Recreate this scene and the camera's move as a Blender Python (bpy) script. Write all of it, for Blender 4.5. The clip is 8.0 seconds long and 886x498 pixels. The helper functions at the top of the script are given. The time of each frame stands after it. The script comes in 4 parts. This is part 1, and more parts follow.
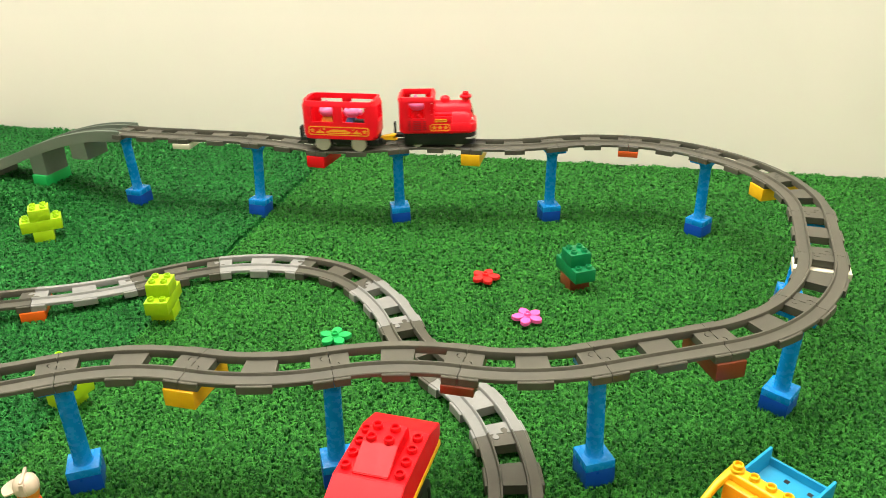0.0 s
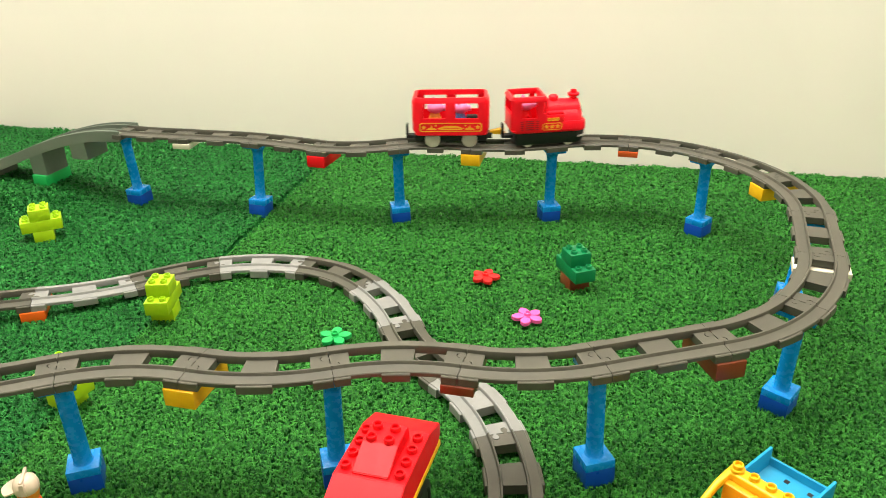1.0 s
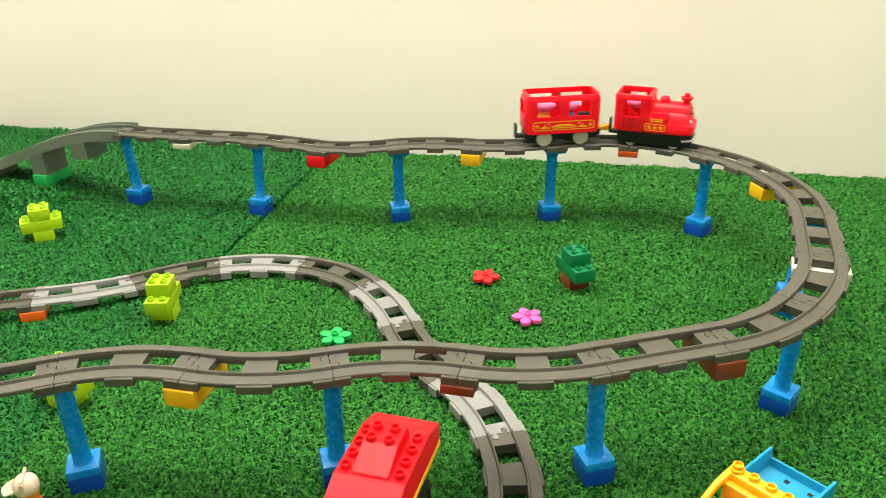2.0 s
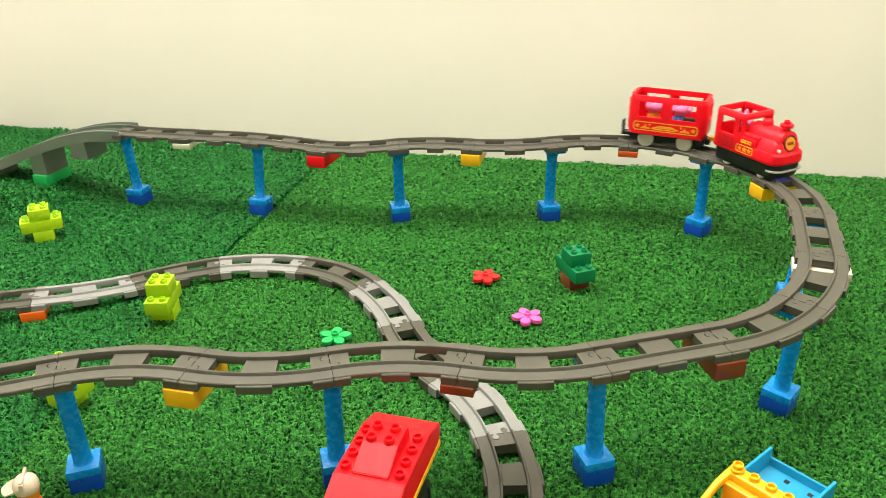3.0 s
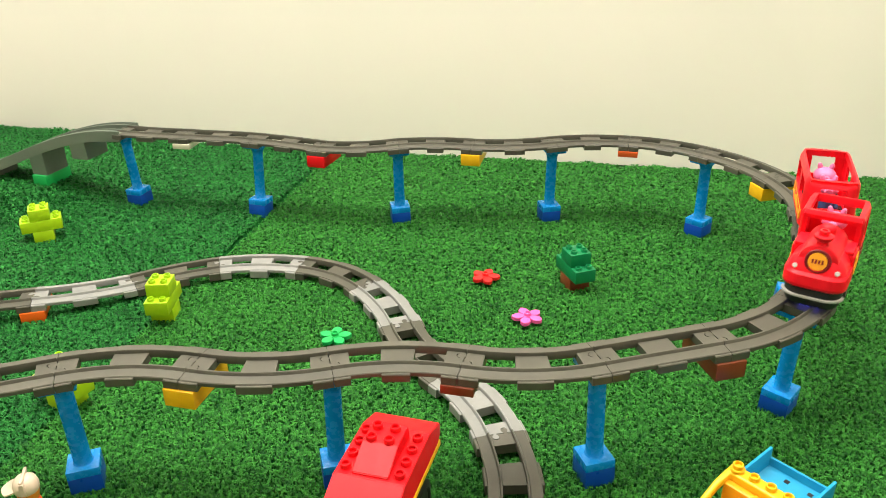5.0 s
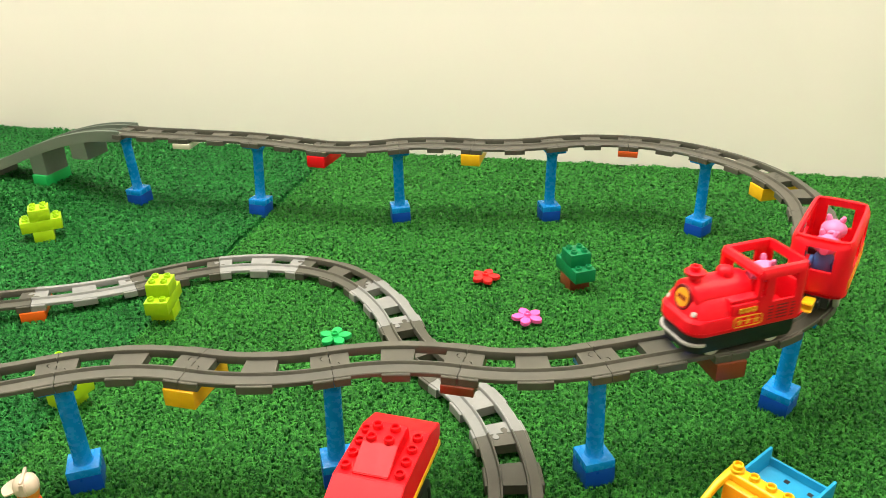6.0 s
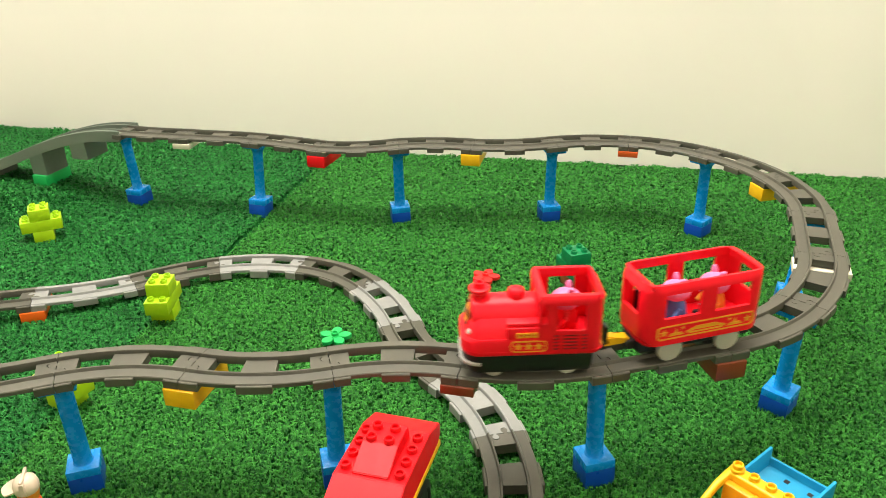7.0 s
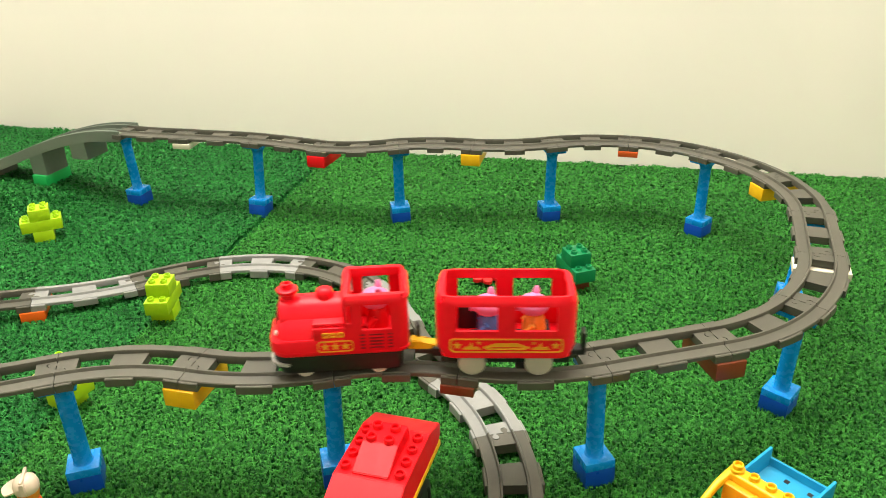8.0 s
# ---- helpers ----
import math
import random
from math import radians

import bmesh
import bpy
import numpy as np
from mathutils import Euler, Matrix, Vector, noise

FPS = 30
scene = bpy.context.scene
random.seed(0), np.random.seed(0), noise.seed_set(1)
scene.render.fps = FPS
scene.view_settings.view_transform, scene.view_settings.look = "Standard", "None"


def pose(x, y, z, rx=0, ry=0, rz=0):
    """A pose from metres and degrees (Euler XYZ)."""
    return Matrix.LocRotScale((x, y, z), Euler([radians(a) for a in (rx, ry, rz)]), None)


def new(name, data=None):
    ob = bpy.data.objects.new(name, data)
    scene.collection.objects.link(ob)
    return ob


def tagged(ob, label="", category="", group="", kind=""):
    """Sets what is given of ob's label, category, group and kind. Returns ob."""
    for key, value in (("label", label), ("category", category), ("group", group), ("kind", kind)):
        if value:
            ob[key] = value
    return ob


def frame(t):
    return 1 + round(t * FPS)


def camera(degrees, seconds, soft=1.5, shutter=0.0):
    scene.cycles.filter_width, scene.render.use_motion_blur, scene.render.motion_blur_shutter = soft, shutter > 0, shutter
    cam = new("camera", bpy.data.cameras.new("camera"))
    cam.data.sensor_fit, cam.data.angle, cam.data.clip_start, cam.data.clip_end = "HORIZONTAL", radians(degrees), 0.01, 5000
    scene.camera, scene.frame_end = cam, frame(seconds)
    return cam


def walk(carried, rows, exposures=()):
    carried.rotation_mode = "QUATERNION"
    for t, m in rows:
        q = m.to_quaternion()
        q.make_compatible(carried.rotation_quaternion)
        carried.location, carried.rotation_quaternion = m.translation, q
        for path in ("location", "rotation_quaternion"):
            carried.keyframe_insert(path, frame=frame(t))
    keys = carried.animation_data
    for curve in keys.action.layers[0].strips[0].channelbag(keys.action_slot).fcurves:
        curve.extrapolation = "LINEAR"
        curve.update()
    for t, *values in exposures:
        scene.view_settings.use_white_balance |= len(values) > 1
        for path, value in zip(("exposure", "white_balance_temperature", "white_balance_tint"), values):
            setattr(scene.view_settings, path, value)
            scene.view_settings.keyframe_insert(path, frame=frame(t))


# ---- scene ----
# A toy railway on artificial turf, seen from one fixed camera. Scale from 32 mm two-by-two bricks.
EYE = (0.0, 0.0, 0.5732)
cam = camera(57.81, 8.0, soft=0.5, shutter=0.6)
HOLD = Matrix.Translation(EYE) @ pose(0, 0, 0, 90 - 26.07, 0, 0) @ pose(0, 0, 0, 0, 0, -1.143)
walk(cam, [(0.0, HOLD), (8.0, HOLD)], exposures=[(0.0, 0.84), (8.0, 0.84)])

# ---- light: an indoor room, unseen area lights under the ceiling, their places assumed ----
world = bpy.data.worlds.new("room_air")
world.use_nodes = True
world.node_tree.nodes["Background"].inputs["Color"].default_value = (1.0, 0.93, 0.8, 1)
world.node_tree.nodes["Background"].inputs["Strength"].default_value = 0.15
scene.world = world
CEILING = 2.6


def overhead_light(x, y, sx, sy, watts, color):
    data = bpy.data.lights.new("overhead_area_light", "AREA")
    data.shape, data.size, data.size_y, data.energy, data.color = "RECTANGLE", sx, sy, watts, color
    ob = new("overhead_area_light", data)
    ob.matrix_world = pose(x, y, CEILING - 0.06, 0, 0, -12.24)
    return ob


overhead_light(-0.40, 1.10, 1.6, 1.1, 58, (1.0, 0.968, 0.905))
# warmer light, its place assumed, for the wall's warmer right side
overhead_light(1.6, 0.60, 1.8, 1.3, 31, (1.0, 0.885, 0.76))
# unseen fill added behind the camera to brighten upright faces turned towards it
overhead_light(0.3, -1.75, 1.8, 1.2, 9, (1.0, 0.95, 0.85))


# ---- materials ----
def nodes_of(name):
    m = bpy.data.materials.new(name)
    m.use_nodes = True
    t = m.node_tree
    return m, t, t.nodes["Principled BSDF"]


def plastic(name, color, rough=0.3, grime=0.12, gloss=0.38, mottled=140.0):
    """Moulded toy plastic: faint colour drift, handling scuffs in the gloss and a slight orange-peel relief."""
    m, t, b = nodes_of(name)
    co = t.nodes.new("ShaderNodeTexCoord")
    info = t.nodes.new("ShaderNodeObjectInfo")
    n1 = t.nodes.new("ShaderNodeTexNoise")
    n1.inputs["Scale"].default_value, n1.inputs["Detail"].default_value = mottled, 4
    t.links.new(co.outputs["Object"], n1.inputs["Vector"])
    n2 = t.nodes.new("ShaderNodeTexNoise")
    n2.inputs["Scale"].default_value, n2.inputs["Detail"].default_value = 900, 3
    t.links.new(co.outputs["Object"], n2.inputs["Vector"])
    mix = t.nodes.new("ShaderNodeMix")
    mix.data_type = "RGBA"
    mix.inputs["A"].default_value = (*[c * (1 - grime) for c in color], 1)
    mix.inputs["B"].default_value = (*[min(1, c * (1 + grime * 0.6)) for c in color], 1)
    t.links.new(n1.outputs["Fac"], mix.inputs["Factor"])
    hsv = t.nodes.new("ShaderNodeHueSaturation")
    val = t.nodes.new("ShaderNodeMapRange")
    val.inputs["To Min"].default_value, val.inputs["To Max"].default_value = 0.93, 1.06
    t.links.new(info.outputs["Random"], val.inputs["Value"])
    t.links.new(val.outputs["Result"], hsv.inputs["Value"])
    t.links.new(mix.outputs["Result"], hsv.inputs["Color"])
    t.links.new(hsv.outputs["Color"], b.inputs["Base Color"])
    r = t.nodes.new("ShaderNodeMapRange")
    r.inputs["To Min"].default_value, r.inputs["To Max"].default_value = rough - 0.08, rough + 0.14
    t.links.new(n1.outputs["Fac"], r.inputs["Value"])
    t.links.new(r.outputs["Result"], b.inputs["Roughness"])
    b.inputs["Specular IOR Level"].default_value = gloss
    bump = t.nodes.new("ShaderNodeBump")
    bump.inputs["Strength"].default_value, bump.inputs["Distance"].default_value = 0.08, 0.0004
    t.links.new(n2.outputs["Fac"], bump.inputs["Height"])
    t.links.new(bump.outputs["Normal"], b.inputs["Normal"])
    return m


M_TRACK = plastic("dark_grey_plastic", (0.076, 0.072, 0.054), 0.42, 0.22)
M_TRACK_LIGHT = plastic("light_grey_plastic", (0.222, 0.224, 0.212), 0.42, 0.16)
M_RAMP = plastic("ramp_grey_plastic", (0.132, 0.158, 0.124), 0.45, 0.12)
M_BLUE = plastic("mid_blue_plastic", (0.003, 0.235, 0.67), 0.24, 0.12, 0.34)
M_DEEP = plastic("deep_blue_plastic", (0.003, 0.060, 0.40), 0.28)
M_RED = plastic("red_plastic", (0.66, 0.005, 0.010), 0.3, 0.12, 0.16)
M_TRAIN = plastic("train_red_plastic", (0.81, 0.007, 0.018), 0.3, 0.10, 0.20)
M_YELLOW = plastic("yellow_plastic", (0.78, 0.42, 0.008), 0.3)
M_ORANGE = plastic("orange_plastic", (0.75, 0.12, 0.01), 0.3)
M_BURNT = plastic("burnt_orange_plastic", (0.56, 0.085, 0.014), 0.35)
M_BROWN = plastic("reddish_brown_plastic", (0.17, 0.035, 0.012), 0.35)
M_WHITE = plastic("off_white_plastic", (0.72, 0.66, 0.52), 0.35)
M_LIME = plastic("lime_plastic", (0.33, 0.54, 0.008), 0.3)
M_GREEN = plastic("dark_green_plastic", (0.003, 0.185, 0.062), 0.3)
M_BRIGHT = plastic("bright_green_plastic", (0.012, 0.38, 0.085), 0.3)
M_PINK = plastic("pink_plastic", (0.82, 0.10, 0.36), 0.35)
M_PETAL_RED = plastic("petal_red_plastic", (0.70, 0.016, 0.016), 0.35)
M_AZURE = plastic("azure_plastic", (0.012, 0.26, 0.47), 0.35, 0.12, 0.2)
M_BLACK = plastic("black_plastic", (0.012, 0.012, 0.012), 0.4)
M_WHEEL = plastic("pale_grey_wheel_plastic", (0.46, 0.43, 0.36), 0.4)
M_DISC = plastic("amber_print", (0.85, 0.33, 0.015), 0.4)
# yellow plastic with the cab's inner shade and bounced light mixed into the colour
M_YELLOW_SHADED = plastic("shaded_yellow_plastic", (0.78, 0.29, 0.006), 0.35)
M_GOLD = plastic("printed_gold", (0.82, 0.36, 0.018), 0.4)
M_VENT = plastic("printed_dark_red", (0.20, 0.004, 0.008), 0.4)
M_SKIN = plastic("figure_pink_plastic", (0.72, 0.17, 0.36), 0.4)
M_CLOTH_BLUE = plastic("figure_blue_plastic", (0.07, 0.17, 0.46), 0.4)
M_CLOTH_ORANGE = plastic("figure_orange_plastic", (0.75, 0.26, 0.03), 0.4)
M_SILVER = plastic("silver_trim", (0.45, 0.43, 0.40), 0.3)
M_CAP = plastic("beige_cap_plastic", (0.68, 0.55, 0.42), 0.4)
M_LILAC = plastic("lilac_sensor_plastic", (0.22, 0.22, 0.75), 0.3)
M_LILAC.node_tree.nodes["Principled BSDF"].inputs["Emission Color"].default_value = (0.10, 0.10, 1.0, 1)
M_LILAC.node_tree.nodes["Principled BSDF"].inputs["Emission Strength"].default_value = 0.9


def wall_paint(name, color):
    m, t, b = nodes_of(name)
    co = t.nodes.new("ShaderNodeTexCoord")
    n = t.nodes.new("ShaderNodeTexNoise")
    n.inputs["Scale"].default_value, n.inputs["Detail"].default_value = 2.2, 6
    t.links.new(co.outputs["Object"], n.inputs["Vector"])
    mix = t.nodes.new("ShaderNodeMix")
    mix.data_type = "RGBA"
    mix.inputs["A"].default_value = (*[c * 0.95 for c in color], 1)
    mix.inputs["B"].default_value = (*[min(0.9, c * 1.03) for c in color], 1)
    t.links.new(n.outputs["Fac"], mix.inputs["Factor"])
    t.links.new(mix.outputs["Result"], b.inputs["Base Color"])
    f = t.nodes.new("ShaderNodeTexNoise")
    f.inputs["Scale"].default_value, f.inputs["Detail"].default_value = 160, 3
    t.links.new(co.outputs["Object"], f.inputs["Vector"])
    bump = t.nodes.new("ShaderNodeBump")
    bump.inputs["Strength"].default_value, bump.inputs["Distance"].default_value = 0.12, 0.001
    t.links.new(f.outputs["Fac"], bump.inputs["Height"])
    t.links.new(bump.outputs["Normal"], b.inputs["Normal"])
    b.inputs["Roughness"].default_value = 0.6
    return m


M_WALL = wall_paint("cream_wall_paint", (0.825, 0.785, 0.705))
M_CEIL = wall_paint("white_ceiling_paint", (0.8, 0.78, 0.74))


def turf_material(name, dark, light, island):
    m, t, b = nodes_of(name)
    co = t.nodes.new("ShaderNodeTexCoord")
    n = t.nodes.new("ShaderNodeTexNoise")
    n.inputs["Scale"].default_value, n.inputs["Detail"].default_value = 9, 5
    t.links.new(co.outputs["Object"], n.inputs["Vector"])
    mix = t.nodes.new("ShaderNodeMix")
    mix.data_type = "RGBA"
    mix.inputs["A"].default_value, mix.inputs["B"].default_value = (*dark, 1), (*light, 1)
    if island:
        geo = t.nodes.new("ShaderNodeNewGeometry")
        add = t.nodes.new("ShaderNodeMath")
        add.operation = "MULTIPLY_ADD"
        add.inputs[1].default_value, add.inputs[2].default_value = 0.46, 0.10
        t.links.new(geo.outputs["Random Per Island"], add.inputs[0])
        tuft = t.nodes.new("ShaderNodeTexNoise")
        tuft.inputs["Scale"].default_value, tuft.inputs["Detail"].default_value = 165, 1.5
        t.links.new(co.outputs["Object"], tuft.inputs["Vector"])
        spread = t.nodes.new("ShaderNodeMath")
        spread.operation = "MULTIPLY_ADD"
        spread.inputs[1].default_value = 2.5
        t.links.new(tuft.outputs["Fac"], spread.inputs[0])
        spread.inputs[2].default_value = -1.27
        add1 = t.nodes.new("ShaderNodeMath")
        t.links.new(add.outputs[0], add1.inputs[0])
        t.links.new(spread.outputs[0], add1.inputs[1])
        add2 = t.nodes.new("ShaderNodeMath")
        t.links.new(add1.outputs[0], add2.inputs[0])
        half = t.nodes.new("ShaderNodeMath")
        half.operation = "MULTIPLY"
        half.inputs[1].default_value = 0.40
        t.links.new(n.outputs["Fac"], half.inputs[0])
        t.links.new(half.outputs[0], add2.inputs[1])
        t.links.new(add2.outputs[0], mix.inputs["Factor"])
        b.inputs["Roughness"].default_value = 0.5
        b.inputs["Specular IOR Level"].default_value = 0.12
    else:
        n.inputs["Scale"].default_value = 400
        t.links.new(n.outputs["Fac"], mix.inputs["Factor"])
        b.inputs["Roughness"].default_value = 0.8
        b.inputs["Specular IOR Level"].default_value = 0.05
    t.links.new(mix.outputs["Result"], b.inputs["Base Color"])
    return m


M_BLADE = turf_material("turf_blade_plastic", (0.0030, 0.056, 0.0070), (0.049, 0.252, 0.033), True)
# the same turf left of the seam, its dimmer light put into the colour
M_BLADE_DIMMED = turf_material("dimmed_turf_blade_plastic", (0.0018, 0.048, 0.0078), (0.028, 0.216, 0.037), True)
M_BACKING = turf_material("turf_backing", (0.001, 0.034, 0.005), (0.004, 0.066, 0.010), False)


# ---- mesh helpers ----
def mesh_from(bm, name, mats, smooth=False):
    bmesh.ops.recalc_face_normals(bm, faces=bm.faces[:])
    me = bpy.data.meshes.new(name)
    bm.to_mesh(me)
    bm.free()
    for m in mats if isinstance(mats, (list, tuple)) else [mats]:
        me.materials.append(m)
    if smooth:
        me.polygons.foreach_set("use_smooth", [True] * len(me.polygons))
        me.set_sharp_from_angle(angle=radians(38))
    return me


def part(name, bm, material, parent, label="", smooth=True):
    """One mesh object under a thing or under one of its parts."""
    ob = new(name, mesh_from(bm, name, material, smooth))
    ob.parent = parent
    return tagged(ob, label)


def same_part(name, mesh, parent, at):
    ob = new(name, mesh)
    ob.parent = parent
    ob.matrix_basis = at
    return ob


def thing(name, m, label, category, group="", kind=""):
    ob = new(name)
    ob.empty_display_size = 0.01
    ob.matrix_basis = m
    return tagged(ob, label, category, group, kind)


def box(bm, x0, x1, y0, y1, z0, z1, bevel=0.0, segments=1, taper=1.0):
    vs = [bm.verts.new((x, y, z)) for z in (z0, z1) for y in (y0, y1) for x in (x0, x1)]
    if taper != 1.0:
        cx, cy = (x0 + x1) / 2, (y0 + y1) / 2
        for v in vs[4:]:
            v.co.x, v.co.y = cx + (v.co.x - cx) * taper, cy + (v.co.y - cy) * taper
    fs = [bm.faces.new([vs[i] for i in q]) for q in ((0, 2, 3, 1), (4, 5, 7, 6), (0, 1, 5, 4), (2, 6, 7, 3), (0, 4, 6, 2), (1, 3, 7, 5))]
    if bevel:
        edges = list({e for f in fs for e in f.edges})
        bmesh.ops.bevel(bm, geom=edges, offset=bevel, segments=segments, affect="EDGES", profile=0.5)
    return bm


def lathe(bm, rings, n=24, m=None, mat=0):
    """A turned solid from (radius, height) rings; a radius of zero closes it."""
    m = m or Matrix()
    rows = []
    for r, z in rings:
        if r <= 1e-6:
            rows.append([bm.verts.new(m @ Vector((0, 0, z)))])
        else:
            rows.append([bm.verts.new(m @ Vector((r * math.cos(2 * math.pi * k / n), r * math.sin(2 * math.pi * k / n), z))) for k in range(n)])
    for a, b in zip(rows, rows[1:]):
        for k in range(n):
            l = (k + 1) % n
            if len(a) == 1 and len(b) == 1:
                continue
            if len(a) == 1:
                f = bm.faces.new((a[0], b[k], b[l]))
            elif len(b) == 1:
                f = bm.faces.new((a[k], a[l], b[0]))
            else:
                f = bm.faces.new((a[k], a[l], b[l], b[k]))
            f.material_index = mat
    return bm


def prism(bm, outline, z0, z1, m=None, mat=0):
    """A flat outline of (x, y) points, raised from z0 to z1."""
    m = m or Matrix()
    lo = [bm.verts.new(m @ Vector((x, y, z0))) for x, y in outline]
    hi = [bm.verts.new(m @ Vector((x, y, z1))) for x, y in outline]
    n = len(outline)
    fs = [bm.faces.new(hi), bm.faces.new(lo[::-1])]
    fs += [bm.faces.new((lo[k], lo[(k + 1) % n], hi[(k + 1) % n], hi[k])) for k in range(n)]
    for f in fs:
        f.material_index = mat
    return bm


def round_rect(x0, x1, y0, y1, r, n=5):
    pts = []
    for cx, cy, a in ((x1 - r, y1 - r, 0), (x0 + r, y1 - r, 90), (x0 + r, y0 + r, 180), (x1 - r, y0 + r, 270)):
        for k in range(n + 1):
            t = radians(a + 90 * k / n)
            pts.append((cx + r * math.cos(t), cy + r * math.sin(t)))
    return pts


U = 0.016      # one stud's pitch
BRICK = 0.0192
GROUND = -0.004


def stud_mesh():
    bm = bmesh.new()
    lathe(bm, [(0.0047, -0.0004), (0.0047, 0.0036), (0.0043, 0.0042), (0.0034, 0.0042), (0.0031, 0.0038), (0.0031, 0.0012), (0, 0.0012)], 20)
    return bm


STUDS = {}


def stud_for(material):
    if material.name not in STUDS:
        STUDS[material.name] = mesh_from(stud_mesh(), "stud", material, True)
    return STUDS[material.name]


def brick_part(parent, nx, ny, z0, z1, material, at=(0, 0), studs=None, name="brick", label="", yaw=0):
    """A brick of nx by ny studs, centred on at, as a part with its studs as sub-parts."""
    bm = bmesh.new()
    box(bm, -nx * U / 2 + 0.0001, nx * U / 2 - 0.0001, -ny * U / 2 + 0.0001, ny * U / 2 - 0.0001, z0, z1 - 0.00015, 0.0005, 2)
    ob = part(name, bm, material, parent, label)
    ob.matrix_basis = pose(at[0], at[1], 0, 0, 0, yaw)
    for i in range(nx):
        for j in range(ny):
            if studs is None or (i, j) in studs:
                same_part("stud", stud_for(material), ob, pose((i - (nx - 1) / 2) * U, (j - (ny - 1) / 2) * U, z1))
    return ob


# ---- the room ----
WALL_A = Vector((-1.09, 1.872, 0))
ALONG = Vector((0.977, -0.212, 0)).normalized()
TURN = math.degrees(math.atan2(ALONG.y, ALONG.x))


def slab(name, x0, x1, y0, y1, z0, z1, material, label, m):
    bm = bmesh.new()
    box(bm, x0, x1, y0, y1, z0, z1)
    ob = new(name, mesh_from(bm, name, material))
    ob.matrix_basis = m
    return tagged(ob, label, name.split("_")[0], kind="structure")


ROOM = Matrix.Translation(WALL_A) @ pose(0, 0, 0, 0, 0, TURN)
slab("floor", -0.1, 4.3, -4.1, 0.1, -0.1, GROUND - 0.004, M_BACKING, "floor wholly covered with green artificial turf", ROOM)
slab("wall_north", -0.1, 4.3, 0.0, 0.1, GROUND, CEILING, M_WALL, "plain cream painted wall behind the toy railway", ROOM)
slab("wall_west", -0.1, 0.0, -4.1, -0.003, GROUND, CEILING, M_WALL, "plain cream painted side wall", ROOM)
slab("wall_east", 4.2, 4.3, -4.1, -0.003, GROUND, CEILING, M_WALL, "plain cream painted side wall", ROOM)
slab("wall_south", 0.003, 4.197, -4.1, -4.0, GROUND, CEILING, M_WALL, "plain cream painted wall", ROOM)
slab("ceiling", -0.1, 4.3, -4.1, 0.1, CEILING + 0.003, CEILING + 0.1, M_CEIL, "plain white painted ceiling", ROOM)

# ---- turf: two lengths of carpet that meet at a seam ----
SEAM_A, SEAM_B = Vector((-0.252, 1.60)), Vector((-0.405, 0.95))


def seam_x(y):
    k = (y - SEAM_A.y) / (SEAM_B.y - SEAM_A.y)
    return SEAM_A.x + k * (SEAM_B.x - SEAM_A.x)


def wall_y(x):
    return WALL_A.y + (x - WALL_A.x) * ALONG.y / ALONG.x


def hill(x, y):
    """The turf bulges up a little towards the far corner."""
    def ease(v):
        v = np.clip(v, 0, 1)
        return v * v * (3 - 2 * v)
    return 0.027 * ease((-0.56 - x) / 0.22) * ease((y - 1.27) / 0.16) * (1 - 0.42 * ease((y - 1.50) / 0.16))


def turf_ground():
    """The turf's woven backing, one gently uneven sheet."""
    bm = bmesh.new()
    nx, ny = 110, 110
    rows = []
    for j in range(ny + 1):
        row = []
        for i in range(nx + 1):
            x, y = 0.005 + 4.19 * i / nx, -0.004 - 3.99 * j / ny
            w = ROOM @ Vector((x, y, 0))
            row.append(bm.verts.new((x, y, GROUND + 0.0006 * noise.noise(Vector((x * 6, y * 6, 0))) + float(hill(w.x, w.y)))))
        rows.append(row)
    for a, b in zip(rows, rows[1:]):
        for k in range(nx):
            bm.faces.new((a[k], a[k + 1], b[k + 1], b[k]))
    ob = new("ground", mesh_from(bm, "ground", M_BACKING))
    ob.matrix_basis = ROOM
    tagged(ob, "dark green woven backing of the turf carpet", "ground", kind="structure")


turf_ground()


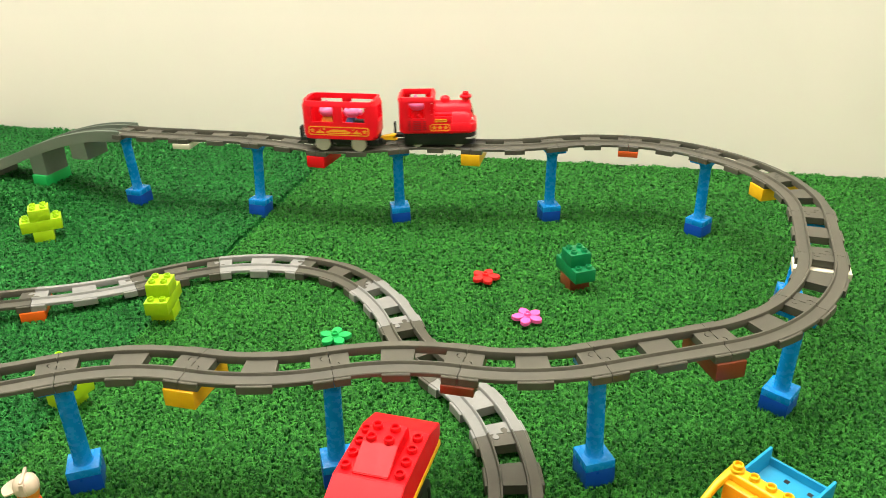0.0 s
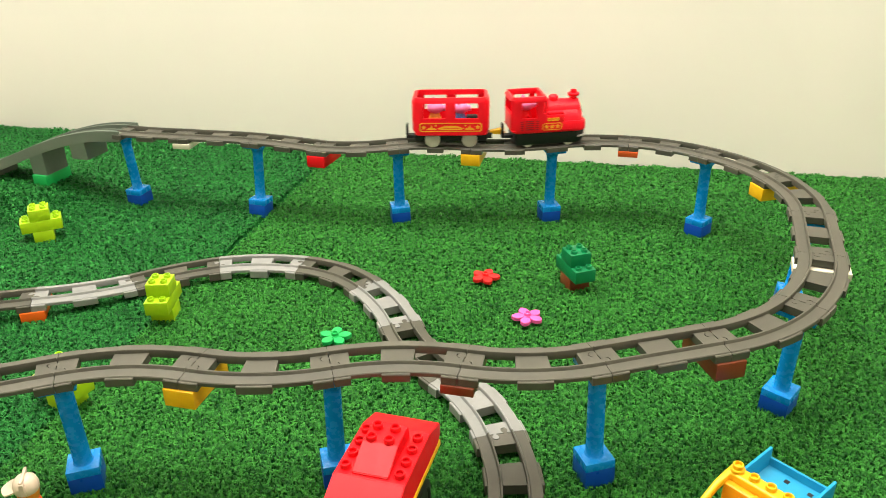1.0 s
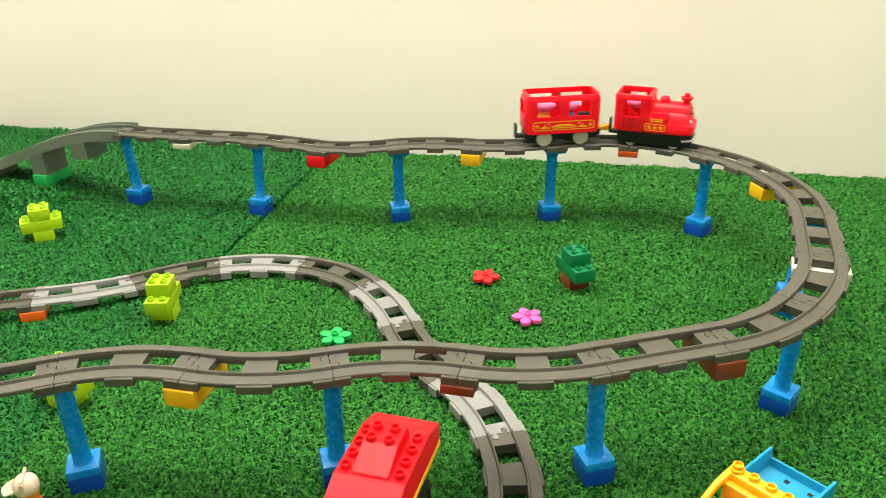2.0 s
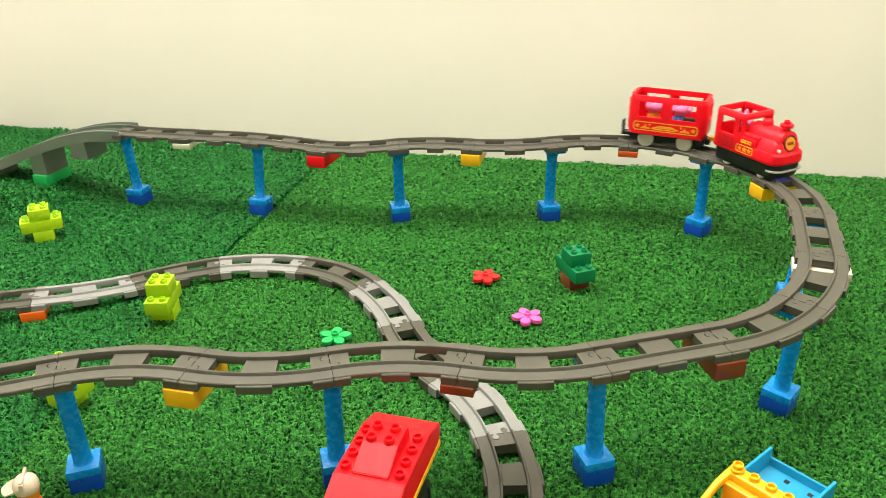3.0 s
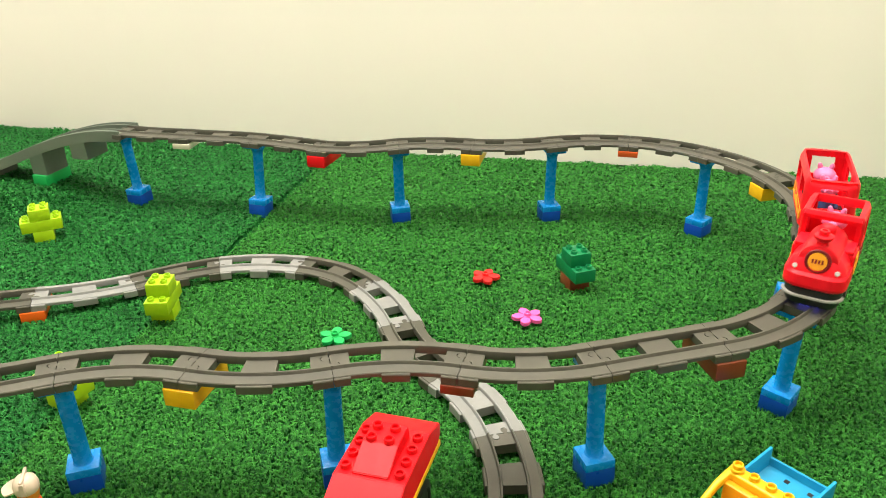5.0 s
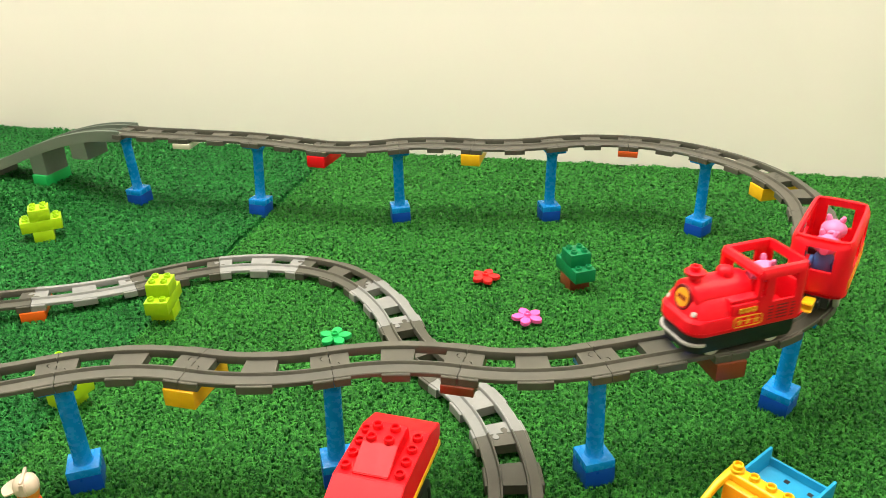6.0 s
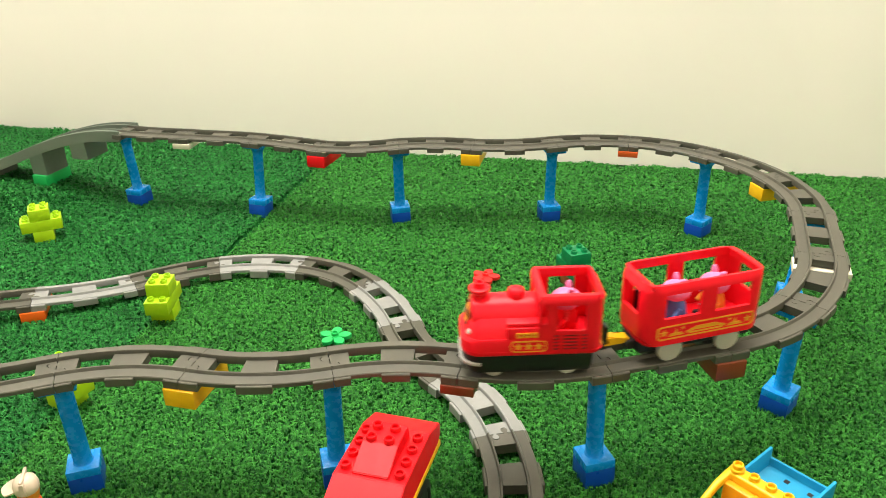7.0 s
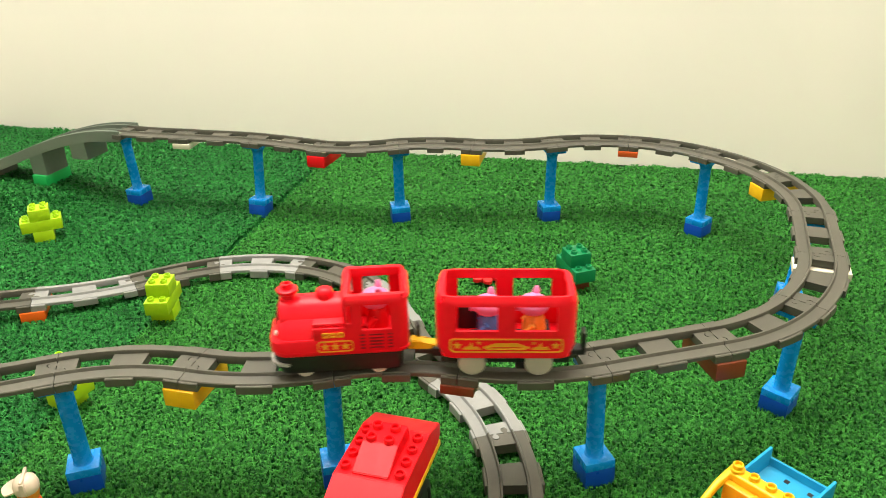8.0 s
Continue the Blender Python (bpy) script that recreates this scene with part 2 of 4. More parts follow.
def turf_blades(name, side, label):
    """Tufts of short curled plastic fibres over the stretch in front of the camera, finer where they lie near."""
    rng = np.random.default_rng(11 + side)
    chunks = []
    for y0, y1, step in ((0.44, 0.75, 0.0033), (0.75, 1.05, 0.0039), (1.05, 1.40, 0.0046), (1.40, 2.0, 0.0054)):
        half = 0.60 * y1 + 0.10
        xs, ys = np.arange(-half, half, step), np.arange(y0, y1, step)
        gx, gy = np.meshgrid(xs, ys)
        p = np.stack([gx.ravel(), gy.ravel()], 1) + rng.uniform(-step, step, (gx.size, 2)) * 0.45
        chunks.append(np.c_[p, np.full(len(p), step)])
    # the rest of the room's carpet, in coarser tufts
    gx, gy = np.meshgrid(np.arange(-2.2, 3.5, 0.016), np.arange(-3.2, 2.0, 0.016))
    q = np.stack([gx.ravel(), gy.ravel()], 1) + rng.uniform(-0.007, 0.007, (gx.size, 2))
    fine = np.zeros(len(q), bool)
    for y0, y1 in ((0.44, 0.75), (0.75, 1.05), (1.05, 1.40), (1.40, 2.0)):
        fine |= (q[:, 1] > y0) & (q[:, 1] < y1) & (np.abs(q[:, 0]) < 0.60 * y1 + 0.10)
    east = ((q[:, 0] - WALL_A.x) * ALONG.x + (q[:, 1] - WALL_A.y) * ALONG.y)
    south = ((q[:, 0] - WALL_A.x) * ALONG.y - (q[:, 1] - WALL_A.y) * ALONG.x)
    q = q[~fine & (east < 4.18) & (south < 3.98)]
    chunks.append(np.c_[q, np.full(len(q), 0.016)])
    p = np.concatenate(chunks)
    sx = seam_x(p[:, 1]) + 0.0007 * np.sin(p[:, 1] * 60)
    gap = np.where(p[:, 1] > 1.13, 0.0045, 0.0004)
    keep = (p[:, 0] < sx - gap) if side == 0 else (p[:, 0] > sx + gap)
    ragged = 0.004 * np.sin(p[:, 0] * 47) + 0.003 * np.sin(p[:, 0] * 131)
    keep &= p[:, 1] < wall_y(p[:, 0]) - 0.009 + ragged
    keep &= (p[:, 0] - WALL_A.x) * ALONG.x + (p[:, 1] - WALL_A.y) * ALONG.y > 0.004
    p = p[keep]
    # four fibres to a tuft, lying over much the same way
    lie, rise = rng.uniform(0, 2 * np.pi, len(p)), rng.uniform(0.78, 1.10, len(p))
    p, lie, rise = np.repeat(p, 4, axis=0), np.repeat(lie, 4), np.repeat(rise, 4)
    n = len(p)
    big = np.minimum(p[:, 2] / 0.0037, 3.2)
    tall = rise * rng.uniform(0.85, 1.10, n)
    a = lie + rng.normal(0, 0.75, n)
    d = np.stack([np.cos(a), np.sin(a)], 1)
    s = np.stack([-np.sin(a), np.cos(a)], 1)
    w = rng.uniform(0.00058, 0.00092, n) * big
    reach = rng.uniform(0.0024, 0.0050, n) * big
    base = np.c_[p[:, :2] + rng.uniform(-0.0010, 0.0010, (n, 2)) * big[:, None], GROUND - 0.0003 + hill(p[:, 0], p[:, 1])]
    mid, tip = base.copy(), base.copy()
    mid[:, :2] += d * (reach * 0.30)[:, None]
    mid[:, 2] += 0.0066 * tall
    tip[:, :2] += d * reach[:, None] + s * (reach * rng.uniform(-0.7, 0.7, n))[:, None]
    tip[:, 2] += 0.0066 * tall + rng.uniform(-0.0018, 0.0006, n)
    side3 = np.c_[s, np.zeros(n)] * w[:, None]
    end3 = np.c_[s * 0.6, rng.uniform(-0.4, 0.4, n)] * w[:, None]
    v = np.stack([base - side3, base + side3, mid + side3 * 1.15, mid - side3 * 1.15, tip + end3, tip - end3], 1).reshape(-1, 3)
    k = np.arange(n)[:, None] * 6
    loops = np.concatenate([k + np.array([[0, 1, 2, 3]]), k + np.array([[3, 2, 4, 5]])], 1).ravel()
    starts = np.arange(n * 2) * 4
    me = bpy.data.meshes.new(name)
    me.vertices.add(len(v))
    me.vertices.foreach_set("co", v.ravel())
    me.loops.add(len(loops))
    me.loops.foreach_set("vertex_index", loops.astype(np.int32))
    me.polygons.add(len(starts))
    me.polygons.foreach_set("loop_start", starts.astype(np.int32))
    me.update(calc_edges=True)
    me.materials.append(M_BLADE if side else M_BLADE_DIMMED)
    tagged(new(name, me), label, "artificial turf", kind="stuff")


turf_blades("turf", 0, "short curled green artificial turf beyond the seam, dimmer light in its colour")
turf_blades("turf", 1, "short curled green artificial turf under the railway")

# ---- railway track ----
H_TOP = 0.1399
HALF_W = 0.0297
# joints of the raised line: place and heading
RAISED = [(-0.3704, 0.6397, 17.8), (-0.2406, 0.6426, -15.2), (-0.1101, 0.6412, 14.0), (0.0181, 0.6399, -15.1), (0.1465, 0.6398, 15.0),
          (0.2675, 0.6706, 13.6), (0.3796, 0.7356, 46.5), (0.4487, 0.8465, 71.5), (0.4890, 0.9687, 73.5), (0.4908, 1.0975, 104.0),
          (0.4249, 1.2128, 133.6), (0.3148, 1.279, 164.3), (0.1874, 1.2834, 191.7), (0.0553, 1.2861, 166.0), (-0.0735, 1.2897, 190.8),
          (-0.1997, 1.3018, 160.0), (-0.3213, 1.3438, 164.5), (-0.4515, 1.3661, 168.5), (-0.5719, 1.3973, 158.0)]
# joints of the line on the turf: place, heading and top height
LOWER = [(0.0569, 0.6824, 101.4, 0.016), (0.0018, 0.7991, 129.1, 0.0124), (-0.0578, 0.9137, 105.9, 0.015), (-0.1129, 1.0287, 125.3, 0.0115),
         (-0.2172, 1.1002, 166.0, 0.012), (-0.3433, 1.099, 195.1, 0.015), (-0.4601, 1.0485, 211.6, 0.0146), (-0.5809, 0.9973, 194.3, 0.0224)]


class Run:
    """The middle line of one track piece, from joint a to joint b."""

    def __init__(self, a, b):
        self.a, self.b = Vector(a[:2]), Vector(b[:2])
        d = (self.b - self.a).length * 1.02
        ha, hb = radians(a[2]), radians(b[2])
        self.ta, self.tb = d * Vector((math.cos(ha), math.sin(ha))), d * Vector((math.cos(hb), math.sin(hb)))
        self.za, self.zb = a[3], b[3]
        self.us = [k / 48 for k in range(49)]
        pts = [self.at(u)[0] for u in self.us]
        self.ss = [0.0]
        for p, q in zip(pts, pts[1:]):
            self.ss.append(self.ss[-1] + (q - p).length)
        self.length = self.ss[-1]

    def at(self, u):
        p = (2 * u**3 - 3 * u * u + 1) * self.a + (u**3 - 2 * u * u + u) * self.ta + (3 * u * u - 2 * u**3) * self.b + (u**3 - u * u) * self.tb
        t = (6 * u * u - 6 * u) * self.a + (3 * u * u - 4 * u + 1) * self.ta + (6 * u - 6 * u * u) * self.b + (3 * u * u - 2 * u) * self.tb
        return p, t.normalized()

    def point(self, s, v, z):
        """s along the piece, v to its left, z above its underside."""
        c = min(max(s, 0), self.length)
        u = float(np.interp(c, self.ss, self.us))
        p, t = self.at(u)
        p = p + t * (s - c) + Vector((-t.y, t.x)) * v
        return Vector((p.x, p.y, self.za + (self.zb - self.za) * c / self.length + z))


# rail section: v outwards, z up from the tab's top
RAIL = ((0.0120, -0.0025), (0.0120, 0.0056), (0.0124, 0.0062), (0.0138, 0.0062), (0.0143, 0.0056), (0.0152, 0.0031), (0.0200, 0.0024), (0.0262, 0.0023), (0.0270, 0.0015), (0.0270, -0.0022))


def joint_line(n=9):
    """The interlocking edge of two pieces: one knob out, one socket in; (v, s)."""
    knob = [(-0.0075, 0.0)]
    for k in range(n):
        t = radians(218 - 256 * k / (n - 1))
        knob.append((-0.0058 + 0.0036 * math.cos(t), 0.0050 + 0.0036 * math.sin(t)))
    knob.append((-0.0041, 0.0))
    back = [(-v, -s) for v, s in knob[::-1]]
    return [(-0.0118, 0.0)] + knob + back + [(0.0118, 0.0)]


EDGE = joint_line()


def sweep(bm, run, section, s0, s1, n, cap=True):
    rows = [[bm.verts.new(run.point(s0 + (s1 - s0) * k / n, v, z)) for v, z in section] for k in range(n + 1)]
    m = len(section)
    for a, b in zip(rows, rows[1:]):
        for k in range(m):
            bm.faces.new((a[k], a[(k + 1) % m], b[(k + 1) % m], b[k]))
    if cap:
        bm.faces.new(rows[0][::-1])
        bm.faces.new(rows[-1])
    return bm


def raise_shape(bm, run, outline, z0, z1):
    lo = [bm.verts.new(run.point(s, v, z0)) for v, s in outline]
    hi = [bm.verts.new(run.point(s, v, z1)) for v, s in outline]
    n = len(outline)
    bm.faces.new(hi)
    for k in range(n):
        bm.faces.new((lo[k], lo[(k + 1) % n], hi[(k + 1) % n], hi[k]))


def track_piece(a, b, material, label, deep, group):
    run = Run(a, b)
    mid = run.point(run.length / 2, 0, 0)
    root = thing("track_segment", Matrix.Translation(mid), label, "toy track", group)

    def put(name, bm):
        bmesh.ops.translate(bm, verts=bm.verts[:], vec=-mid)
        part(name, bm, material, root)

    L = run.length
    for sign in (1, -1):
        bm = bmesh.new()
        sweep(bm, run, [(sign * v, max(z, -deep + 0.0006)) for v, z in RAIL], 0.0003, L - 0.0003, 14)
        put("rail", bm)
    tab = ((-HALF_W, -deep), (-HALF_W, 0.0004), (-HALF_W + 0.0007, 0.0012), (HALF_W - 0.0007, 0.0012), (HALF_W, 0.0004), (HALF_W, -deep))
    for s0, s1, start, end in ((0.0004, 0.0175, True, False), (L / 2 - 0.0150, L / 2 + 0.0150, False, False), (L - 0.0175, L - 0.0004, False, True)):
        bm = bmesh.new()
        sweep(bm, run, tab, s0, s1, 3)
        lo, hi = s0 - (0 if start else 0.0010), s1 + (0 if end else 0.0010)
        first = [(v, s + 0.0005) for v, s in EDGE] if start else [(-0.0118, lo), (0.0118, lo)]
        last = [(v, L + s - 0.0005) for v, s in EDGE] if end else [(-0.0118, hi), (0.0118, hi)]
        raise_shape(bm, run, first + last[::-1], -deep + 0.001, 0.0026)
        put("sleeper", bm)
    return run


# the line sags a little at some of its joints
SAG = {13: 0.0025, 15: 0.0060, 16: 0.0030}
raised = [(x, y, h, H_TOP - SAG.get(k, 0)) for k, (x, y, h) in enumerate(RAISED)]
RUNS = [track_piece(a, b, M_TRACK, "dark grey plastic toy track segment on raised blue pillars", 0.007, "raised track segments") for a, b in zip(raised, raised[1:])]
lead = (-0.4985, 0.6005, 16.0, H_TOP)
RUNS.insert(0, track_piece(lead, raised[0], M_TRACK, "dark grey plastic toy track segment on raised blue pillars", 0.007, "raised track segments"))
lower = [(0.0605, 0.5585, 76.0, 0.0146)] + LOWER + [(-0.7080, 0.9830, 182.0, 0.0217)]
for k, (a, b) in enumerate(zip(lower, lower[1:])):
    pale = k in (1, 3, 5, 7)
    track_piece(a, b, M_TRACK_LIGHT if pale else M_TRACK, ("light" if pale else "dark") + " grey plastic toy track segment lying on turf", 0.0080 if k > 6 else 0.0100, "low track segments")


# ---- pillars and hanging bricks ----
UNDER = H_TOP - 0.007


def pillar(x, y, yaw, dx, dy, top):
    """A pillar whose foot stands dx, dy off the joint that it carries, so that it leans a little."""
    lean = Vector((-dx, -dy, top)).to_track_quat("Z", "Y").to_matrix().to_4x4()
    root = thing("pillar", Matrix.Translation((x + dx, y + dy, 0)) @ lean @ pose(0, 0, 0, 0, 0, yaw - math.degrees(lean.to_euler().z)), "glossy blue round toy pillar on a dark blue brick", "toy pillar", "pillars under the track")
    brick_part(root, 2, 2, GROUND, BRICK, M_DEEP, name="base_brick", label="dark blue base brick", studs=())
    bm = bmesh.new()
    box(bm, -0.0159, 0.0159, -0.0159, 0.0159, BRICK, 0.0287, 0.0006, 2)
    part("plinth", bm, M_BLUE, root)
    bm = bmesh.new()
    lathe(bm, [(0.0104, 0.0284), (0.0098, 0.0292), (0.0090, 0.0302), (0.0088, 0.05), (0.0087, top - 0.019)], 28)
    part("shaft", bm, M_BLUE, root)
    bm = bmesh.new()
    lathe(bm, [(0.0087, top - 0.0195), (0.0100, top - 0.0130), (0.0130, top - 0.0078), (0.0160, top - 0.0052)], 28)
    box(bm, -0.0166, 0.0166, -0.0225, 0.0225, top - 0.0056, top - 0.0002, 0.0005, 1)
    part("capital", bm, M_BLUE, root)


FEET = ((0, 0.001, 0.0015), (2, -0.0024, -0.0007), (4, 0.0028, -0.0038), (6, -0.0010, 0.0075), (8, -0.0130, -0.0012), (10, 0.0001, 0.0003),
        (12, -0.0019, 0.0029), (14, -0.0004, 0.0050), (16, -0.0060, -0.0055), (18, 0.0059, 0.004))
for k, dx, dy in FEET:
    x, y, h = RAISED[k]
    pillar(x, y, h, dx, dy, UNDER - SAG.get(k, 0))

HANGING = ((1, M_YELLOW, BRICK, "yellow"), (3, M_BROWN, 0.0096, "reddish brown"), (5, M_BROWN, BRICK, "reddish brown"), (7, M_WHITE, 0.0096, "off-white"),
           (9, M_YELLOW, BRICK, "yellow"), (11, M_BURNT, 0.0096, "burnt orange"), (13, M_YELLOW, BRICK, "yellow"), (15, M_RED, BRICK, "red"), (17, M_WHITE, 0.0096, "off-white"))
for k, m, tall, colour in HANGING:
    x, y, h = RAISED[k]
    if k == 17:
        x += 0.006
    if k == 7:      # clipped on a stud nearer to the bend's end
        x, y = x - 0.011 * math.cos(radians(h)), y - 0.011 * math.sin(radians(h))
    root = thing("joint_brick", pose(x, y, 0, 0, 0, h), colour + " toy brick clipped under a raised track joint", "toy brick", "bricks under track joints")
    under = UNDER - SAG.get(k, 0)
    brick_part(root, 2, 4, under - tall, under - 0.0002, m, studs=(), name="block")

# ---- train ----
def cells(bm, xs, ys, zs, solid, bevel=0.0, warp=None, segments=2):
    """A hollow moulding from a grid of solid cells; its sharp edges are rounded."""
    made = {}

    def vert(i, j, k):
        if (i, j, k) not in made:
            p = Vector((xs[i], ys[j], zs[k]))
            made[i, j, k] = bm.verts.new(warp(p) if warp else p)
        return made[i, j, k]

    nx, ny, nz = len(xs) - 1, len(ys) - 1, len(zs) - 1
    full = {(i, j, k) for i in range(nx) for j in range(ny) for k in range(nz)
            if solid((xs[i] + xs[i + 1]) / 2, (ys[j] + ys[j + 1]) / 2, (zs[k] + zs[k + 1]) / 2)}
    quads = (((-1, 0, 0), ((0, 0, 0), (0, 0, 1), (0, 1, 1), (0, 1, 0))), ((1, 0, 0), ((1, 0, 0), (1, 1, 0), (1, 1, 1), (1, 0, 1))),
             ((0, -1, 0), ((0, 0, 0), (1, 0, 0), (1, 0, 1), (0, 0, 1))), ((0, 1, 0), ((0, 1, 0), (0, 1, 1), (1, 1, 1), (1, 1, 0))),
             ((0, 0, -1), ((0, 0, 0), (0, 1, 0), (1, 1, 0), (1, 0, 0))), ((0, 0, 1), ((0, 0, 1), (1, 0, 1), (1, 1, 1), (0, 1, 1))))
    for i, j, k in full:
        for (a, b, c), corners in quads:
            if (i + a, j + b, k + c) not in full:
                bm.faces.new([vert(i + p, j + q, k + r) for p, q, r in corners])
    bm.normal_update()
    if bevel:
        edges = [e for e in bm.edges if len(e.link_faces) == 2 and e.calc_face_angle(0) > radians(35)]
        bmesh.ops.bevel(bm, geom=edges, offset=bevel, segments=segments, affect="EDGES", profile=0.5, clamp_overlap=True)
    return bm


def ring_plate(bm, outer, inner, z0, z1, m):
    n = len(outer)
    rows = [[bm.verts.new(m @ Vector((x, y, z))) for x, y in o] for o, z in ((outer, z0), (outer, z1), (inner, z1), (inner, z0))]
    for a, b in zip(rows, rows[1:] + rows[:1]):
        for k in range(n):
            bm.faces.new((a[k], a[(k + 1) % n], b[(k + 1) % n], b[k]))


def star(cx, cy, r):
    return [(cx + (r if k % 2 == 0 else r * 0.45) * math.sin(math.pi * k / 5), cy + (r if k % 2 == 0 else r * 0.45) * math.cos(math.pi * k / 5)) for k in range(10)]


def rounded(p, x0, x1, half, r):
    """Turn the square plan corners of a moulding into quarter circles of radius r."""
    sx = 1 if p.x > (x0 + x1) / 2 else -1
    sy = math.copysign(1, p.y)
    edge = x1 if sx > 0 else -x0
    u, v = (sx * p.x - edge + r) / r, (abs(p.y) - half + r) / r
    if u > 0 and v > 0:
        p.x = sx * (edge - r + r * u * math.sqrt(max(0.0, 1 - v * v / 2)))
        p.y = sy * (half - r + r * v * math.sqrt(max(0.0, 1 - u * u / 2)))
    return p


def side_frame(sign, y):
    """A pose whose x runs along the train, y up and z outwards from its side."""
    if sign < 0:
        return Matrix.Translation((0, -y, 0)) @ pose(0, 0, 0, 90, 0, 0)
    return Matrix.Translation((0, y, 0)) @ pose(0, 0, 0, 90, 0, 180)


def wheel_mesh(r, w, name, material):
    bm = bmesh.new()
    m = pose(0, 0, 0, 90)
    lathe(bm, [(0, -w / 2), (r * 0.75, -w / 2), (r * 0.94, -w / 2 + 0.0003), (r, -w / 2 + 0.0012), (r, w / 2 - 0.0012), (r * 0.94, w / 2 - 0.0003), (r * 0.8, w / 2),
               (r * 0.74, w / 2 - 0.0006), (r * 0.3, w / 2 - 0.0006), (r * 0.26, w / 2 + 0.0002), (0, w / 2 + 0.0002)], 28, m)
    return mesh_from(bm, name, material, True)


WHEELS = []


def add_wheels(root, mesh, xs, y, r, name="wheel"):
    for x in xs:
        for sign in (1, -1):
            ob = same_part(name, mesh, root, pose(x, sign * y, r, 0, 0, 0 if sign > 0 else 180))
            WHEELS.append((ob, x, sign * y, r))


def wagon():
    root = thing("toy_wagon", Matrix(), "open red plastic toy passenger wagon with pale wheels", "toy wagon", "train")
    X, Y = 0.0635, 0.0302
    xs = [-X, -X + 0.003, -0.0570, -0.0535, -0.0490, -0.0445, -0.0080, 0.0080, 0.0445, 0.0490, 0.0535, 0.0570, X - 0.003, X]
    ys = [-Y, -Y + 0.003, -0.0245, -0.0190, -0.0145, 0.0145, 0.0190, 0.0245, Y - 0.003, Y]
    zs = [0.0215, 0.0228, 0.0250, 0.0290, 0.0505, 0.0755, 0.0795, 0.0840]

    def solid(x, y, z):
        if z < 0.0250:
            return True
        if z > 0.0755:
            return not (abs(x) < 0.0570 and abs(y) < 0.0245)
        side, end = abs(y) > Y - 0.003, abs(x) > X - 0.003
        if side and 0.0080 < abs(x) < 0.0445 and z > 0.0505:
            return False
        if end and abs(y) < 0.0145 and z > 0.0505:
            return False
        return side or end

    def warp(p):
        sx, sy = math.copysign(1, p.x), math.copysign(1, p.y)
        if abs(p.x) > X - 1e-5:
            p.x -= sx * (0.0090 if p.z < 0.022 else 0.0052 if p.z < 0.024 else 0.0020 if p.z < 0.026 else 0.0085 if p.z > 0.083 else 0.0024 if p.z > 0.079 else 0)
        if abs(p.y) > Y - 1e-5:
            p.y -= sy * (0.0014 if p.z < 0.022 else 0.0030 if p.z > 0.083 else 0.0006 if p.z > 0.079 else 0)
        return rounded(p, -X, X, Y, 0.0185)

    bm = cells(bmesh.new(), xs, ys, zs, solid, 0.0017, warp, 3)
    part("body", bm, M_TRAIN, root)
    bm = bmesh.new()
    box(bm, -0.060, 0.060, -0.0165, 0.0165, 0.0085, 0.0213, 0.001)
    box(bm, -0.0745, -0.058, -0.006, 0.006, 0.0100, 0.0160, 0.0008)
    box(bm, -0.0750, -0.0715, -0.0065, 0.0065, 0.0100, 0.0340, 0.0008)
    box(bm, 0.058, 0.0680, -0.009, 0.009, 0.0100, 0.0190, 0.0008)
    part("chassis", bm, M_BLACK, root, "black plastic chassis")
    bm = bmesh.new()
    hook = [(0.064, 0.0170), (0.072, 0.0170), (0.080, 0.0155), (0.0900, 0.0155), (0.0915, 0.0172), (0.0850, 0.0188), (0.0835, 0.0202), (0.0890, 0.0232), (0.0880, 0.0252), (0.0815, 0.0248), (0.0760, 0.0222), (0.064, 0.0212)]
    prism(bm, hook, -0.0055, 0.0055, Matrix(((1, 0, 0, 0), (0, 0, -1, 0), (0, 1, 0, 0), (0, 0, 0, 1))))
    bmesh.ops.bevel(bm, geom=bm.edges[:], offset=0.0009, segments=2, affect="EDGES")
    part("coupling_hook", bm, M_YELLOW, root, "yellow plastic coupling hook")
    for sign in (1, -1):
        m = side_frame(sign, Y + 0.0001)
        bm = bmesh.new()
        ring_plate(bm, round_rect(-0.0508, 0.0508, 0.0287, 0.0433, 0.0044), round_rect(-0.0494, 0.0494, 0.0301, 0.0419, 0.0032), -0.0012, 0.0003, m)
        for x in (-0.0440, 0.0440):
            prism(bm, star(x, 0.0360, 0.0042), -0.0012, 0.0003, m)
        # a carriage roof, its curls and a long banner between the stars
        prism(bm, [(-0.020, 0.0325), (-0.021, 0.0345), (-0.016, 0.0362), (-0.010, 0.0385), (0.010, 0.0385), (0.016, 0.0362), (0.021, 0.0345), (0.020, 0.0325), (0.012, 0.0345), (-0.012, 0.0345)], -0.0012, 0.0003, m)
        prism(bm, [(-0.018, 0.0316), (0.018, 0.0316), (0.016, 0.0332), (-0.016, 0.0332)], -0.0012, 0.0003, m)
        for x in (-0.031, 0.031):
            prism(bm, [(x - 0.0080, 0.0320), (x + 0.0080, 0.0320), (x + 0.0050, 0.0352), (x + 0.0012, 0.0345), (x, 0.0396), (x - 0.0024, 0.0352), (x - 0.0060, 0.0345)], -0.0012, 0.0003, m)
        for x in (-0.0245, 0.0245):
            prism(bm, star(x, 0.0388, 0.0020), -0.0012, 0.0003, m)
        part("sticker", bm, M_GOLD, root, "printed gold frame with stars", False)
    for x in (-0.030, 0.012):
        bm = bmesh.new()
        box(bm, x - 0.012, x + 0.002, -0.022, 0.022, 0.0249, 0.033, 0.0012)
        part("bench", bm, M_BLACK, root, "dark bench seat")
